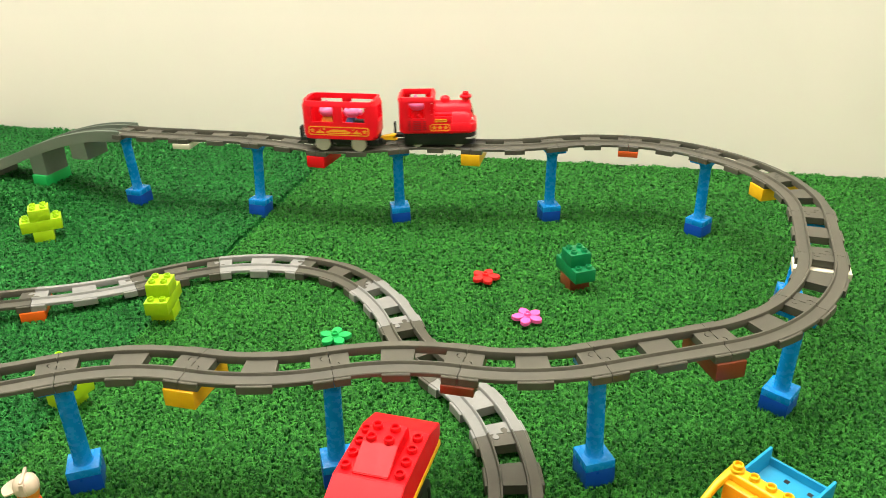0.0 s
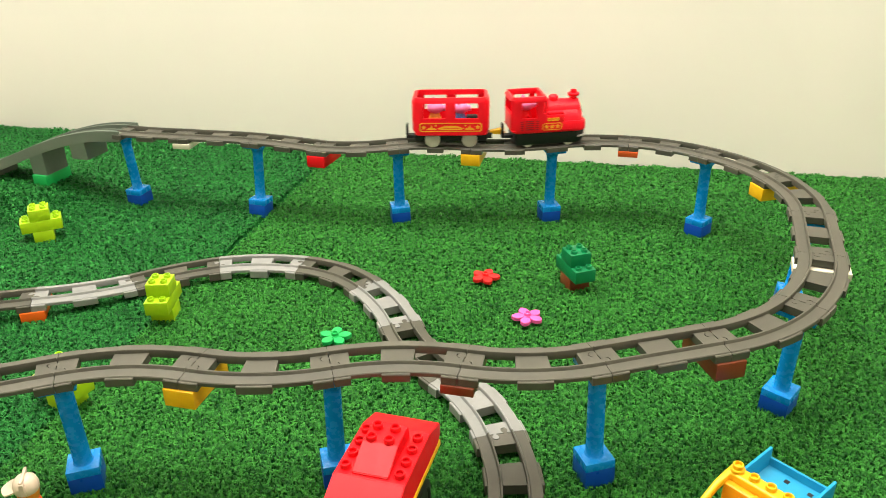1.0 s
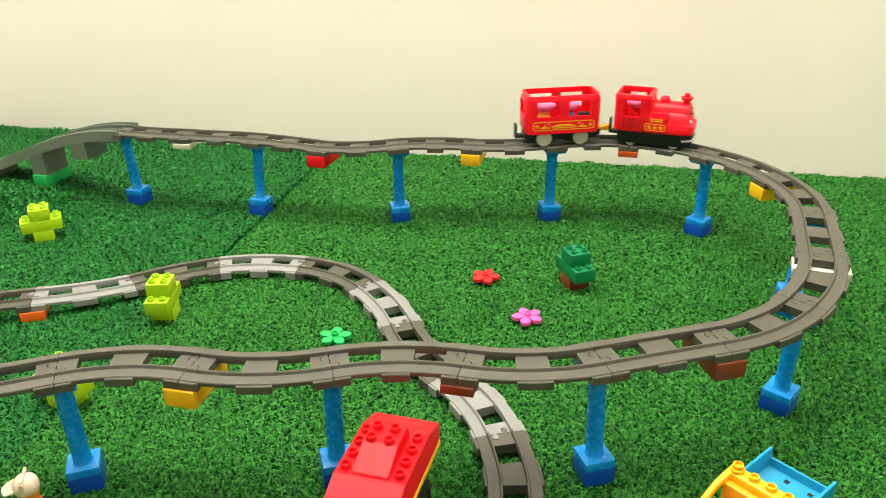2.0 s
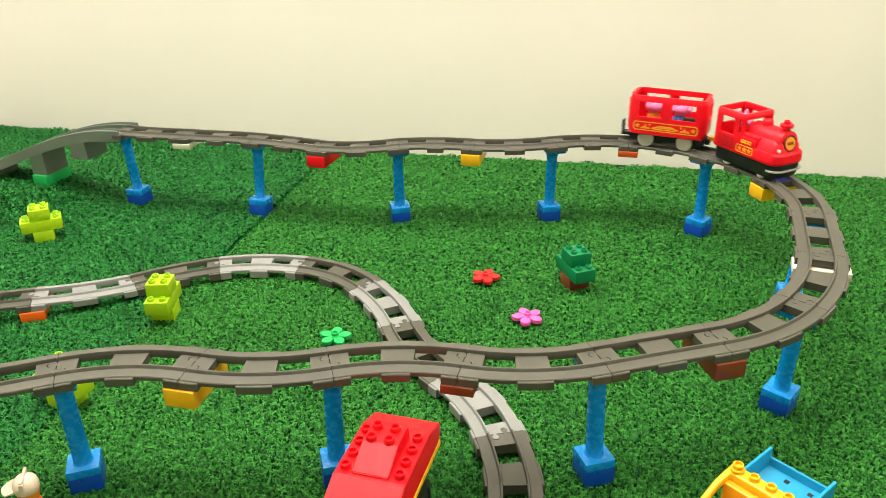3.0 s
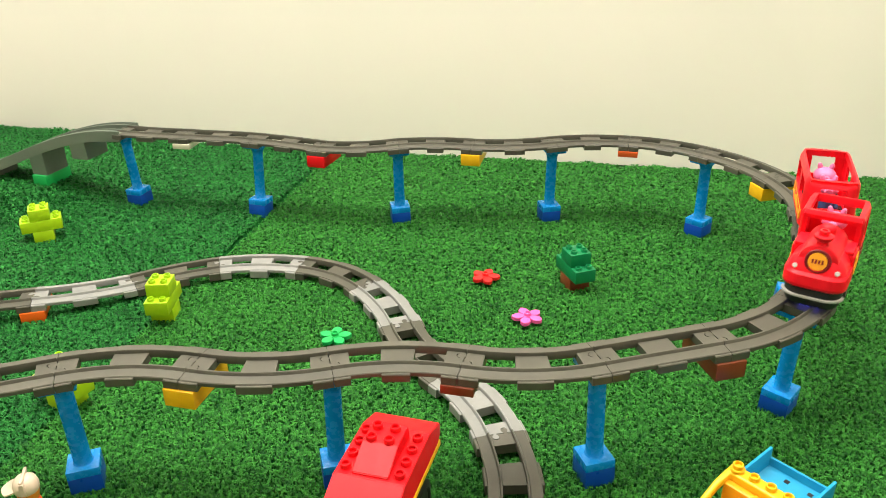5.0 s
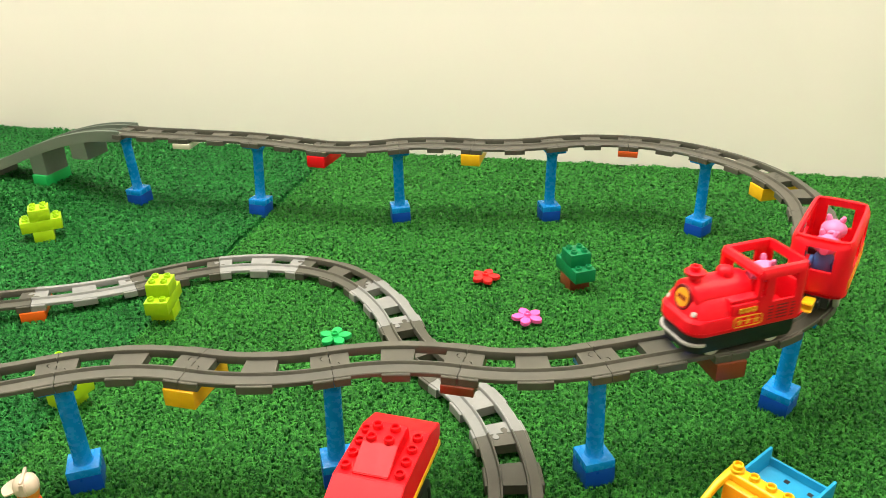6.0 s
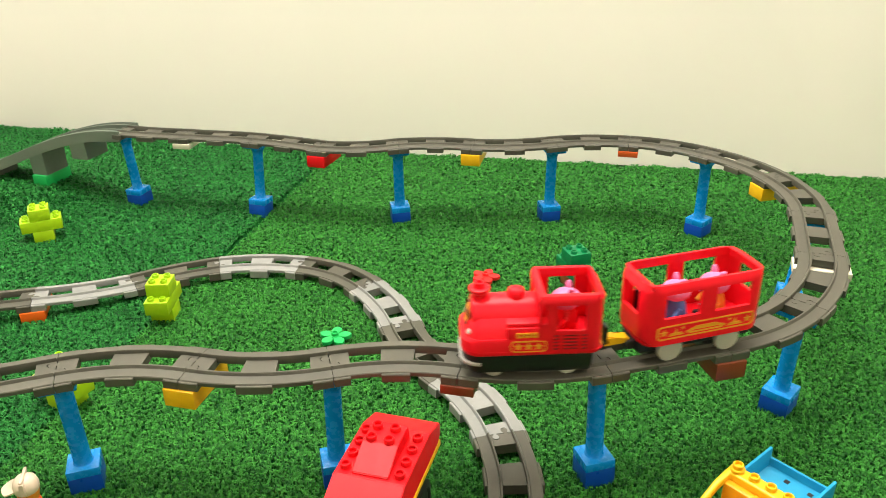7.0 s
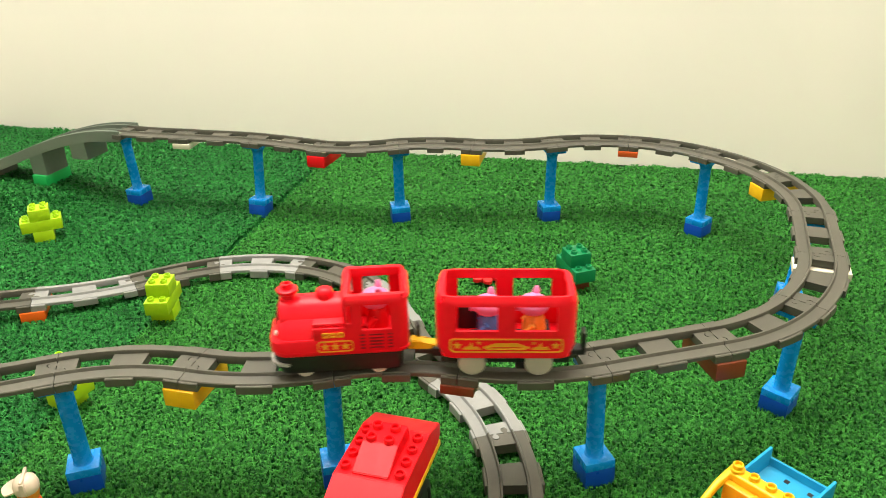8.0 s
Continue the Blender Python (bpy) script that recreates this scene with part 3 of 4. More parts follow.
    # plain black block that fills the dark area behind the front side window
    bm = bmesh.new()
    box(bm, 0.0255, 0.0440, -0.0268, -0.0165, 0.0249, 0.0545, 0.0015, 2)
    part("luggage_box", bm, M_BLACK, root, "black box")
    add_wheels(root, wheel_mesh(0.0127, 0.0062, "wheel", M_WHEEL), (-0.0303, 0.0308), 0.0218, 0.0127)
    return root


def nose_outline(x0, x1, y, rf, rb, n=7):
    pts = []
    for cx, cy, a, r in ((x1 - rf, y - rf, 0, rf), (x0 + rb, y - rb, 90, rb), (x0 + rb, -y + rb, 180, rb), (x1 - rf, -y + rf, 270, rf)):
        for k in range(n + 1):
            t = radians(a + 90 * k / n)
            pts.append((cx + r * math.cos(t), cy + r * math.sin(t)))
    return pts


def loft(bm, layers):
    rows = [[bm.verts.new((x, y, z)) for x, y in o] for o, z in layers]
    n = len(rows[0])
    for a, b in zip(rows, rows[1:]):
        for k in range(n):
            bm.faces.new((a[k], a[(k + 1) % n], b[(k + 1) % n], b[k]))
    bm.faces.new(rows[0][::-1])
    bm.faces.new(rows[-1])
    return bm


def locomotive():
    root = thing("toy_locomotive", Matrix(), "red plastic toy steam engine with a black underframe", "toy train", "train")
    Y = 0.0312
    bm = bmesh.new()
    loft(bm, [(nose_outline(-0.0545, 0.0605, Y - 0.0020, 0.015, 0.006), 0.0252), (nose_outline(-0.0590, 0.0628, Y - 0.0006, 0.0165, 0.006), 0.0262),
              (nose_outline(-0.0618, 0.0640, Y, 0.0175, 0.006), 0.0282), (nose_outline(-0.0630, 0.0642, Y, 0.0175, 0.006), 0.0305)])
    part("floor_plate", bm, M_TRAIN, root)
    bm = bmesh.new()
    loft(bm, [(nose_outline(-0.0070, 0.0642, Y - 0.0002, 0.0175, 0.001), 0.0300), (nose_outline(-0.0070, 0.0636, Y - 0.0002, 0.0170, 0.001), 0.0400),
              (nose_outline(-0.0070, 0.0602, Y - 0.0012, 0.016, 0.001), 0.0428)])
    part("footplate", bm, M_TRAIN, root)
    # bonnet that narrows upwards to the boiler
    bm = bmesh.new()
    loft(bm, [(nose_outline(-0.006, 0.0600, Y - 0.0022, 0.014, 0.002), 0.0415), (nose_outline(-0.006, 0.0585, Y - 0.0042, 0.013, 0.002), 0.0480),
              (nose_outline(-0.006, 0.0562, Y - 0.0078, 0.011, 0.002), 0.0545), (nose_outline(-0.006, 0.0530, Y - 0.0125, 0.009, 0.002), 0.0585)])
    box(bm, -0.007, 0.0235, -Y + 0.0006, Y - 0.0006, 0.042, 0.0545, 0.0014, 2)
    box(bm, -0.007, 0.0235, -Y + 0.0025, Y - 0.0025, 0.054, 0.0585, 0.0012, 2)
    part("bonnet", bm, M_TRAIN, root)
    bm = bmesh.new()
    lathe(bm, [(0, -0.007), (0.0195, -0.007), (0.0195, 0.0510), (0.0190, 0.0530), (0.0176, 0.0540), (0, 0.0540)], 36, Matrix.Translation((0, 0, 0.0530)) @ pose(0, 0, 0, 0, 90, 0))
    part("boiler", bm, M_TRAIN, root)
    bm = bmesh.new()
    lathe(bm, [(0.0085, 0.0695), (0.0080, 0.0725), (0.0082, 0.0755), (0.0068, 0.0785), (0.0035, 0.0802), (0, 0.0806)], 24, Matrix.Translation((0.0125, 0, 0)))
    part("dome", bm, M_TRAIN, root)
    bm = bmesh.new()
    lathe(bm, [(0.0062, 0.0690), (0.0055, 0.0730), (0.0054, 0.0750), (0.0085, 0.0768), (0.0096, 0.0785), (0.0096, 0.0808), (0.0080, 0.0816), (0.0050, 0.0816), (0.0048, 0.0862), (0.0030, 0.0865), (0.0028, 0.0840), (0, 0.0840)], 24, Matrix.Translation((0.0460, 0, 0)))
    part("chimney", bm, M_TRAIN, root)
    # round number plate on the smokebox
    face = Matrix.Translation((0.0550, 0, 0.0552)) @ pose(0, 0, 0, 0, 78, 0)
    bm = bmesh.new()
    lathe(bm, [(0.0128, -0.004), (0.0126, 0.0018), (0.0118, 0.0026), (0.0107, 0.0026), (0.0103, 0.0018), (0, 0.0018)], 32, face)
    plate = part("number_plate", bm, M_VENT, root, "dark red ring")
    bm = bmesh.new()
    lathe(bm, [(0.0092, 0.0017), (0.0092, 0.0025), (0, 0.0025)], 32, face)
    disc = part("disc", bm, M_DISC, root, "yellow disc with dark bars")
    bm = bmesh.new()
    for k in range(4):
        box(bm, -0.0022, 0.0022, -0.0056 + 0.0031 * k, -0.0036 + 0.0031 * k, 0.0023, 0.0029)
    bm.transform(face)
    part("print", bm, M_VENT, root, "unreadable dark print", False)
    for sign in (1, -1):
        bm = bmesh.new()
        lathe(bm, [(0.0027, -0.003), (0.0027, 0.0008), (0.0022, 0.0014), (0, 0.0016)], 18, Matrix.Translation((0.0568, sign * 0.0200, 0.0468)) @ pose(0, 0, 0, 0, 64, sign * 16))
        part("headlamp", bm, M_SILVER, root, "small white headlamp")
    # cab, open at the top
    x0, x1 = -0.0630, -0.0045
    xs = [x0, x0 + 0.003, -0.0565, -0.0530, -0.0465, -0.0210, -0.0115, x1 - 0.003, x1]
    ys = [-Y, -Y + 0.003, -0.0240, -0.0205, 0.0205, 0.0240, Y - 0.003, Y]
    zs = [0.0300, 0.0440, 0.0508, 0.0580, 0.0765, 0.0808, 0.0850]

    def solid(x, y, z):
        if z > 0.0765:
            return not (-0.0565 < x < -0.0115 and abs(y) < 0.0240)
        side, back, front = abs(y) > Y - 0.003, x < x0 + 0.003, x > x1 - 0.003
        if side and -0.0465 < x < -0.0210 and z > 0.0508:
            return False
        if (back or front) and abs(y) < 0.0240 and z > 0.0580:
            return False
        if side and x > -0.0115 and x < x1 - 0.003 and z > 0.0580:
            return False
        return side or back or front

    def warp(p):
        sy = math.copysign(1, p.y)
        if abs(p.y) > Y - 1e-5:
            if p.z > 0.084:
                p.y -= sy * 0.0022
            if p.x > x1 - 1e-5 and p.z > 0.0579:
                p.y -= sy * 0.0025
        if p.z > 0.084:
            p.x += 0.0062 if p.x < x0 + 1e-5 else -0.0025 if p.x > x1 - 1e-5 else 0
        if p.x < -0.03:
            p = rounded(p, x0, x1, Y, 0.0110)
        if p.z > 0.0800:
            p.x += (0.0022 if p.x > -0.012 else -0.0022 if p.x < -0.056 else 0) * (1 - (p.y / Y) ** 2)
        return p

    part("cab", cells(bmesh.new(), xs, ys, zs, solid, 0.0013, warp), M_TRAIN, root)
    bm = bmesh.new()
    loft(bm, [(nose_outline(-0.055, 0.059, Y - 0.0060, 0.014, 0.004), 0.0052), (nose_outline(-0.056, 0.0618, Y - 0.0042, 0.016, 0.004), 0.0100), (nose_outline(-0.056, 0.0628, Y - 0.0032, 0.017, 0.004), 0.0180), (nose_outline(-0.056, 0.0628, Y - 0.0032, 0.017, 0.004), 0.0256)])
    box(bm, -0.070, -0.055, -0.006, 0.006, 0.0120, 0.0175, 0.0008)
    box(bm, -0.0735, -0.0700, -0.0050, 0.0050, 0.0120, 0.0370, 0.0008)
    part("underframe", bm, M_BLACK, root, "black plastic underframe")
    bm = bmesh.new()
    outer, inner = nose_outline(-0.062, 0.0650, Y - 0.0006, 0.0175, 0.004), nose_outline(-0.062, 0.0622, Y - 0.0040, 0.0170, 0.004)
    keep = [k for k in range(len(outer)) if outer[k][0] > 0.047]
    keep = [k for k in keep if k >= 24] + [k for k in keep if k < 24]
    rows = [[bm.verts.new((*o[k], z)) for k in keep] for o, z in ((outer, 0.0158), (outer, 0.0178), (inner, 0.0178), (inner, 0.0158))]
    for a, b in zip(rows, rows[1:] + rows[:1]):
        for k in range(len(keep) - 1):
            bm.faces.new((a[k], a[k + 1], b[k + 1], b[k]))
    part("bumper", bm, M_SILVER, root, "silver bumper strip")
    bm = bmesh.new()
    box(bm, 0.045, 0.0535, -0.0105, 0.0105, 0.0018, 0.0053, 0.0008)
    part("sensor", bm, M_LILAC, root, "lilac sensor plate")
    for sign in (1, -1):
        m = side_frame(sign, Y + 0.0001)
        f = 1 if sign < 0 else -1
        bm = bmesh.new()
        a, b = sorted((f * 0.020, f * -0.012))
        ring_plate(bm, round_rect(a, b, 0.0300, 0.0415, 0.0035), round_rect(a + 0.0010, b - 0.0010, 0.0310, 0.0405, 0.0027), -0.0012, 0.0004, m)
        for k in (-1, 0, 1):
            prism(bm, star((a + b) / 2 + k * 0.0092, 0.0357, 0.0042), -0.0012, 0.0004, m)
        for k in range(3):
            cx = f * 0.0055 + (k - 1) * 0.0066
            ring_plate(bm, round_rect(cx - 0.0028, cx + 0.0028, 0.0450, 0.0500, 0.0008, 2), round_rect(cx - 0.0012, cx + 0.0012, 0.0464, 0.0486, 0.0003, 2), -0.0012, 0.0004, m)
        part("sticker", bm, M_GOLD, root, "printed gold stars and bars", False)
        bm = bmesh.new()
        for row in range(5):
            for col, half in ((-1, 0.0020), (0, 0.0062), (1, 0.0020)):
                cx = f * -0.0333 + col * 0.0125
                box(bm, cx - half, cx + half, 0.0318 + row * 0.0034, 0.0332 + row * 0.0034, -0.001, 0.0003)
        bm.transform(m)
        part("vent", bm, M_VENT, root, "dark red vent slits", False)
    add_wheels(root, wheel_mesh(0.0088, 0.0060, "wheel", M_WHEEL), (-0.0338, 0.0340), 0.0215, 0.0088)
    return root


def toy_figure(cloth, label, size=1.0, shoes=M_BLACK):
    """A seated pink toy pig: one plain mesh."""
    bm = bmesh.new()
    lathe(bm, [(0.0085, 0), (0.0110, 0.004), (0.0112, 0.012), (0.0095, 0.022), (0.0065, 0.027), (0, 0.028)], 20, mat=1)
    head = Matrix.Translation((0.001, 0, 0.0355)) @ Matrix.Diagonal((1.12, 1.06, 0.80, 1))
    lathe(bm, [(0, -0.0125)] + [(0.0125 * math.cos(radians(a)), 0.0125 * math.sin(radians(a))) for a in range(-75, 90, 15)] + [(0, 0.0125)], 20, head)
    lathe(bm, [(0.0050, 0), (0.0050, 0.0050), (0.0042, 0.0060), (0, 0.0060)], 16, Matrix.Translation((0.0120, 0, 0.0345)) @ pose(0, 0, 0, 0, 90, 0))
    for s in (1, -1):
        lathe(bm, [(0.0028, 0), (0.0032, 0.003), (0.0018, 0.0065), (0, 0.0075)], 12, Matrix.Translation((-0.002, s * 0.0060, 0.0435)) @ pose(0, 0, 0, s * -16, 0, 0))
        lathe(bm, [(0, -0.001), (0.0030, 0), (0.0028, 0.010), (0, 0.012)], 12, Matrix.Translation((0.002, s * 0.0105, 0.020)) @ pose(0, 0, 0, 0, 140, s * 15), 1)
        box(bm, 0.006, 0.017, s * 0.0045 - 0.0028, s * 0.0045 + 0.0028, 0.0005, 0.0060, 0.0012)
    for f in bm.faces:
        if f.calc_center_median().z < 0.0065 and f.calc_center_median().x > 0.0058 and f.material_index == 0:
            f.material_index = 2
    for v in bm.verts:
        v.co *= size
    ob = new("toy_figure", mesh_from(bm, "toy_figure", [M_SKIN, cloth, shoes], True))
    return tagged(ob, label, "toy figure", "figures in the train")


LOCO, WAGON = locomotive(), wagon()
RIDERS = [(LOCO, (-0.0345, 0, 0.0306), toy_figure(M_RED, "small pink toy pig in red, riding in the engine", 1.0, M_RED)),
          (WAGON, (0.0150, 0, 0.0251), toy_figure(M_CLOTH_BLUE, "small pink toy pig in blue, riding in the wagon", 1.0)),
          (WAGON, (-0.0265, 0, 0.0251), toy_figure(M_CLOTH_ORANGE, "small pink toy pig in orange, riding in the wagon", 1.02))]

# ---- ramp at the back ----


def ramp():
    x, y, h = RAISED[-1]
    h = radians(161)
    d, n = Vector((math.cos(h), math.sin(h), 0)), Vector((-math.sin(h), math.cos(h), 0))
    o = Vector((x, y, 0)) - d * 0.012
    root = thing("ramp", Matrix.Translation(o), "grey plastic toy bridge ramp sloping down to the turf", "toy ramp")

    def height(s):
        return (H_TOP - GROUND - 0.012) * (0.5 + 0.5 * math.cos(math.pi * min(max(s, 0) / 0.51, 1))) + GROUND + 0.012

    def at(s, v, z):
        return d * s + n * v + Vector((0, 0, z))

    for sign in (1, -1):
        bm = bmesh.new()
        sec = [(0.0120, -0.010), (0.0120, 0.0070), (0.0140, 0.0072), (0.0150, 0.0030), (0.0242, 0.0026), (0.0250, 0.0078), (0.0278, 0.0078), (0.0285, 0.0070), (0.0287, -0.012)]
        rows = [[bm.verts.new(at(s, sign * v, max(height(s) + z, GROUND))) for v, z in sec] for s in [0.51 * k / 40 for k in range(41)]]
        for a, b in zip(rows, rows[1:]):
            for k in range(len(sec)):
                bm.faces.new((a[k], a[(k + 1) % len(sec)], b[(k + 1) % len(sec)], b[k]))
        bm.faces.new(rows[0])
        bm.faces.new(rows[-1][::-1])
        part("rail", bm, M_RAMP, root)
    bm = bmesh.new()
    rows = [[bm.verts.new(at(s, v, max(height(s) + z, GROUND))) for v, z in ((-0.0122, -0.011), (-0.0122, -0.001), (0.0122, -0.001), (0.0122, -0.011))] for s in [0.51 * k / 40 for k in range(41)]]
    for a, b in zip(rows, rows[1:]):
        for k in range(4):
            bm.faces.new((a[k], a[(k + 1) % 4], b[(k + 1) % 4], b[k]))
    bm.faces.new(rows[0])
    bm.faces.new(rows[-1][::-1])
    part("deck", bm, M_RAMP, root)
    rise = float(hill(-0.757, 1.462))
    for s0, s1, foot in ((0.080, 0.115, 0.086), (0.184, 0.217, rise + BRICK), (0.312, 0.350, GROUND)):
        bm = bmesh.new()
        lo = [bm.verts.new(at(s, v, foot)) for s, v in ((s0, -0.027), (s1, -0.027), (s1, 0.027), (s0, 0.027))]
        hi = [bm.verts.new(at(s, v, height(s) - 0.008)) for s, v in ((s0, -0.0283), (s1, -0.0283), (s1, 0.0283), (s0, 0.0283))]
        bm.faces.new(lo)
        bm.faces.new(hi)
        for k in range(4):
            bm.faces.new((lo[k], lo[(k + 1) % 4], hi[(k + 1) % 4], hi[k]))
        part("pier", bm, M_RAMP, root)
    at_brick = o + d * 0.2005
    foot = thing("foot_brick", pose(at_brick.x, at_brick.y, rise, 0, 0, 161), "bright green toy brick under the ramp's pier", "toy brick")
    brick_part(foot, 2, 4, GROUND, BRICK - 0.0002, M_BRIGHT, studs=(), name="block")


ramp()
x, y, h, z = LOWER[-1]
plate = thing("joint_plate", pose(x, y, 0, 0, 0, h), "orange toy plate lying under a low track joint", "toy brick")
brick_part(plate, 2, 4, GROUND, z - 0.0082, M_ORANGE, studs=(), name="block")

# ---- brick trees and bushes ----


def cross_tree(x, y, yaw):
    root = thing("toy_tree", pose(x, y, 0, 0, 0, yaw), "cross-shaped lime green tree of toy bricks", "toy tree", "lime brick trees")
    brick_part(root, 2, 2, GROUND, BRICK, M_LIME, studs=(), name="trunk_brick")
    brick_part(root, 4, 2, BRICK, 2 * BRICK, M_LIME, studs=((0, 0), (0, 1), (3, 0), (3, 1)))
    brick_part(root, 2, 2, 2 * BRICK, 3 * BRICK, M_LIME)


def bush(x, y, yaw, leaf, stem, label, group=""):
    root = thing("toy_bush", pose(x, y, 0, 0, 0, yaw), label, "toy bush", group)
    brick_part(root, 2, 2, GROUND, BRICK, stem, studs=(), name="trunk_brick")
    brick_part(root, 2, 4, BRICK, 2 * BRICK, leaf, studs=((0, 0), (1, 0), (0, 3), (1, 3)))
    brick_part(root, 2, 2, 2 * BRICK, 3 * BRICK, leaf)


cross_tree(-0.678, 1.2445, 24)
bush(-0.3905, 0.976, 0, M_LIME, M_LIME, "lime green bush of stacked toy bricks", "lime brick trees")
cross_tree(-0.4470, 0.7790, -28)
bush(0.1935, 1.042, 18, M_GREEN, M_BROWN, "dark green brick bush on a brown brick")

# ---- flowers ----


def flower(x, y, yaw, material, label, z=0.0, tilt=(0, 0)):
    root = thing("toy_flower", pose(x, y, z, tilt[0], tilt[1], yaw), label, "toy flower", "toy flowers")
    bm = bmesh.new()
    lathe(bm, [(0.0070, GROUND - z), (0.0070, 0.0068)], 20)
    part("foot", bm, material, root)
    for k in range(5):
        a = radians(72 * k)
        bm = bmesh.new()
        out = [(0.0035, -0.0024), (0.0075, -0.0050), (0.0125, -0.0070), (0.0165, -0.0062), (0.0200, -0.0036), (0.0220, 0), (0.0200, 0.0036), (0.0165, 0.0062), (0.0125, 0.0070), (0.0075, 0.0050), (0.0035, 0.0024)]
        prism(bm, out, 0.0064, 0.0118)
        edges = [e for e in bm.edges if abs(e.verts[0].co.z - e.verts[1].co.z) < 1e-6]
        bmesh.ops.bevel(bm, geom=edges, offset=0.0005, segments=1, affect="EDGES")
        ob = part("petal", bm, material, root)
        ob.matrix_basis = pose(0, 0, 0, 0, 0, 72 * k)
    bm = bmesh.new()
    lathe(bm, [(0.0066, 0.0064), (0.0066, 0.0122), (0.0055, 0.0124)], 20)
    lathe(bm, [(0.0055, 0.0123), (0.0049, 0.0125), (0.0049, 0.0160), (0.0043, 0.0166), (0.0034, 0.0166), (0.0031, 0.0162), (0.0031, 0.0140), (0, 0.0140)], 20)
    part("stud", bm, material, root)


flower(0.0625, 1.056, -6, M_PETAL_RED, "red plastic five-petal toy flower on turf")
flower(0.1130, 0.938, 36, M_PINK, "pink plastic five-petal toy flower on turf")
flower(-0.1440, 0.897, 12, M_BRIGHT, "bright green plastic five-petal toy leaf piece on turf")

# ---- red car ----


def red_car():
    root = thing("toy_car", pose(-0.0487, 0.5619, 0, 0, 0, -16.8), "red toy car with studs on a yellow chassis", "toy car")
    bm = bmesh.new()
    side = [(0.044, 0.092), (0.044, 0.1035), (0.040, 0.1065), (0.012, 0.1160), (-0.056, 0.1160), (-0.115, 0.090), (-0.115, 0.085), (0.036, 0.086)]
    m = Matrix(((0, 0, 1, 0), (1, 0, 0, 0), (0, 1, 0, 0), (0, 0, 0, 1)))
    prism(bm, side, -0.0315, 0.0315, m)
    bmesh.ops.bevel(bm, geom=bm.edges[:], offset=0.0008, segments=2, affect="EDGES")
    part("body", bm, M_RED, root, smooth=False)
    bm = bmesh.new()
    wedge = [(0.004, 0.1155), (0.002, 0.1292), (-0.026, 0.1292), (-0.0530, 0.1178), (-0.0530, 0.1155)]
    prism(bm, wedge, -0.0158, 0.0158, m)
    bmesh.ops.bevel(bm, geom=bm.edges[:], offset=0.0006, segments=2, affect="EDGES")
    hood = part("cabin_wedge", bm, M_RED, root, smooth=False)
    for x in (-0.0093, 0.0067):
        for y in (-0.0065, -0.0225):
            same_part("stud", stud_for(M_RED), hood, pose(x, y, 0.1292))
    for x in (-0.0240, 0.0240):
        for k in range(4):
            same_part("stud", stud_for(M_RED), root, pose(x, 0.0015 - 0.016 * k, 0.1160))
    bm = bmesh.new()
    box(bm, -0.0318, 0.0318, -0.114, 0.0435, 0.0790, 0.0858, 0.0008)
    box(bm, -0.012, 0.012, -0.110, 0.010, 0.022, 0.0795, 0.001)
    part("chassis", bm, M_YELLOW, root, "yellow plastic chassis")
    for y in (0.010, -0.068):
        for s in (1, -1):
            bm = bmesh.new()
            lathe(bm, [(0, -0.007), (0.022, -0.007), (0.029, -0.005), (0.030, 0), (0.029, 0.005), (0.022, 0.007), (0.020, 0.005), (0, 0.005)], 32, Matrix.Translation((s * 0.0170, y, 0.030 + GROUND)) @ pose(0, 0, 0, 0, s * 90, 0))
            part("wheel", bm, M_BLACK, root, "black tyre")


red_car()

# ---- yellow and blue tipper ----


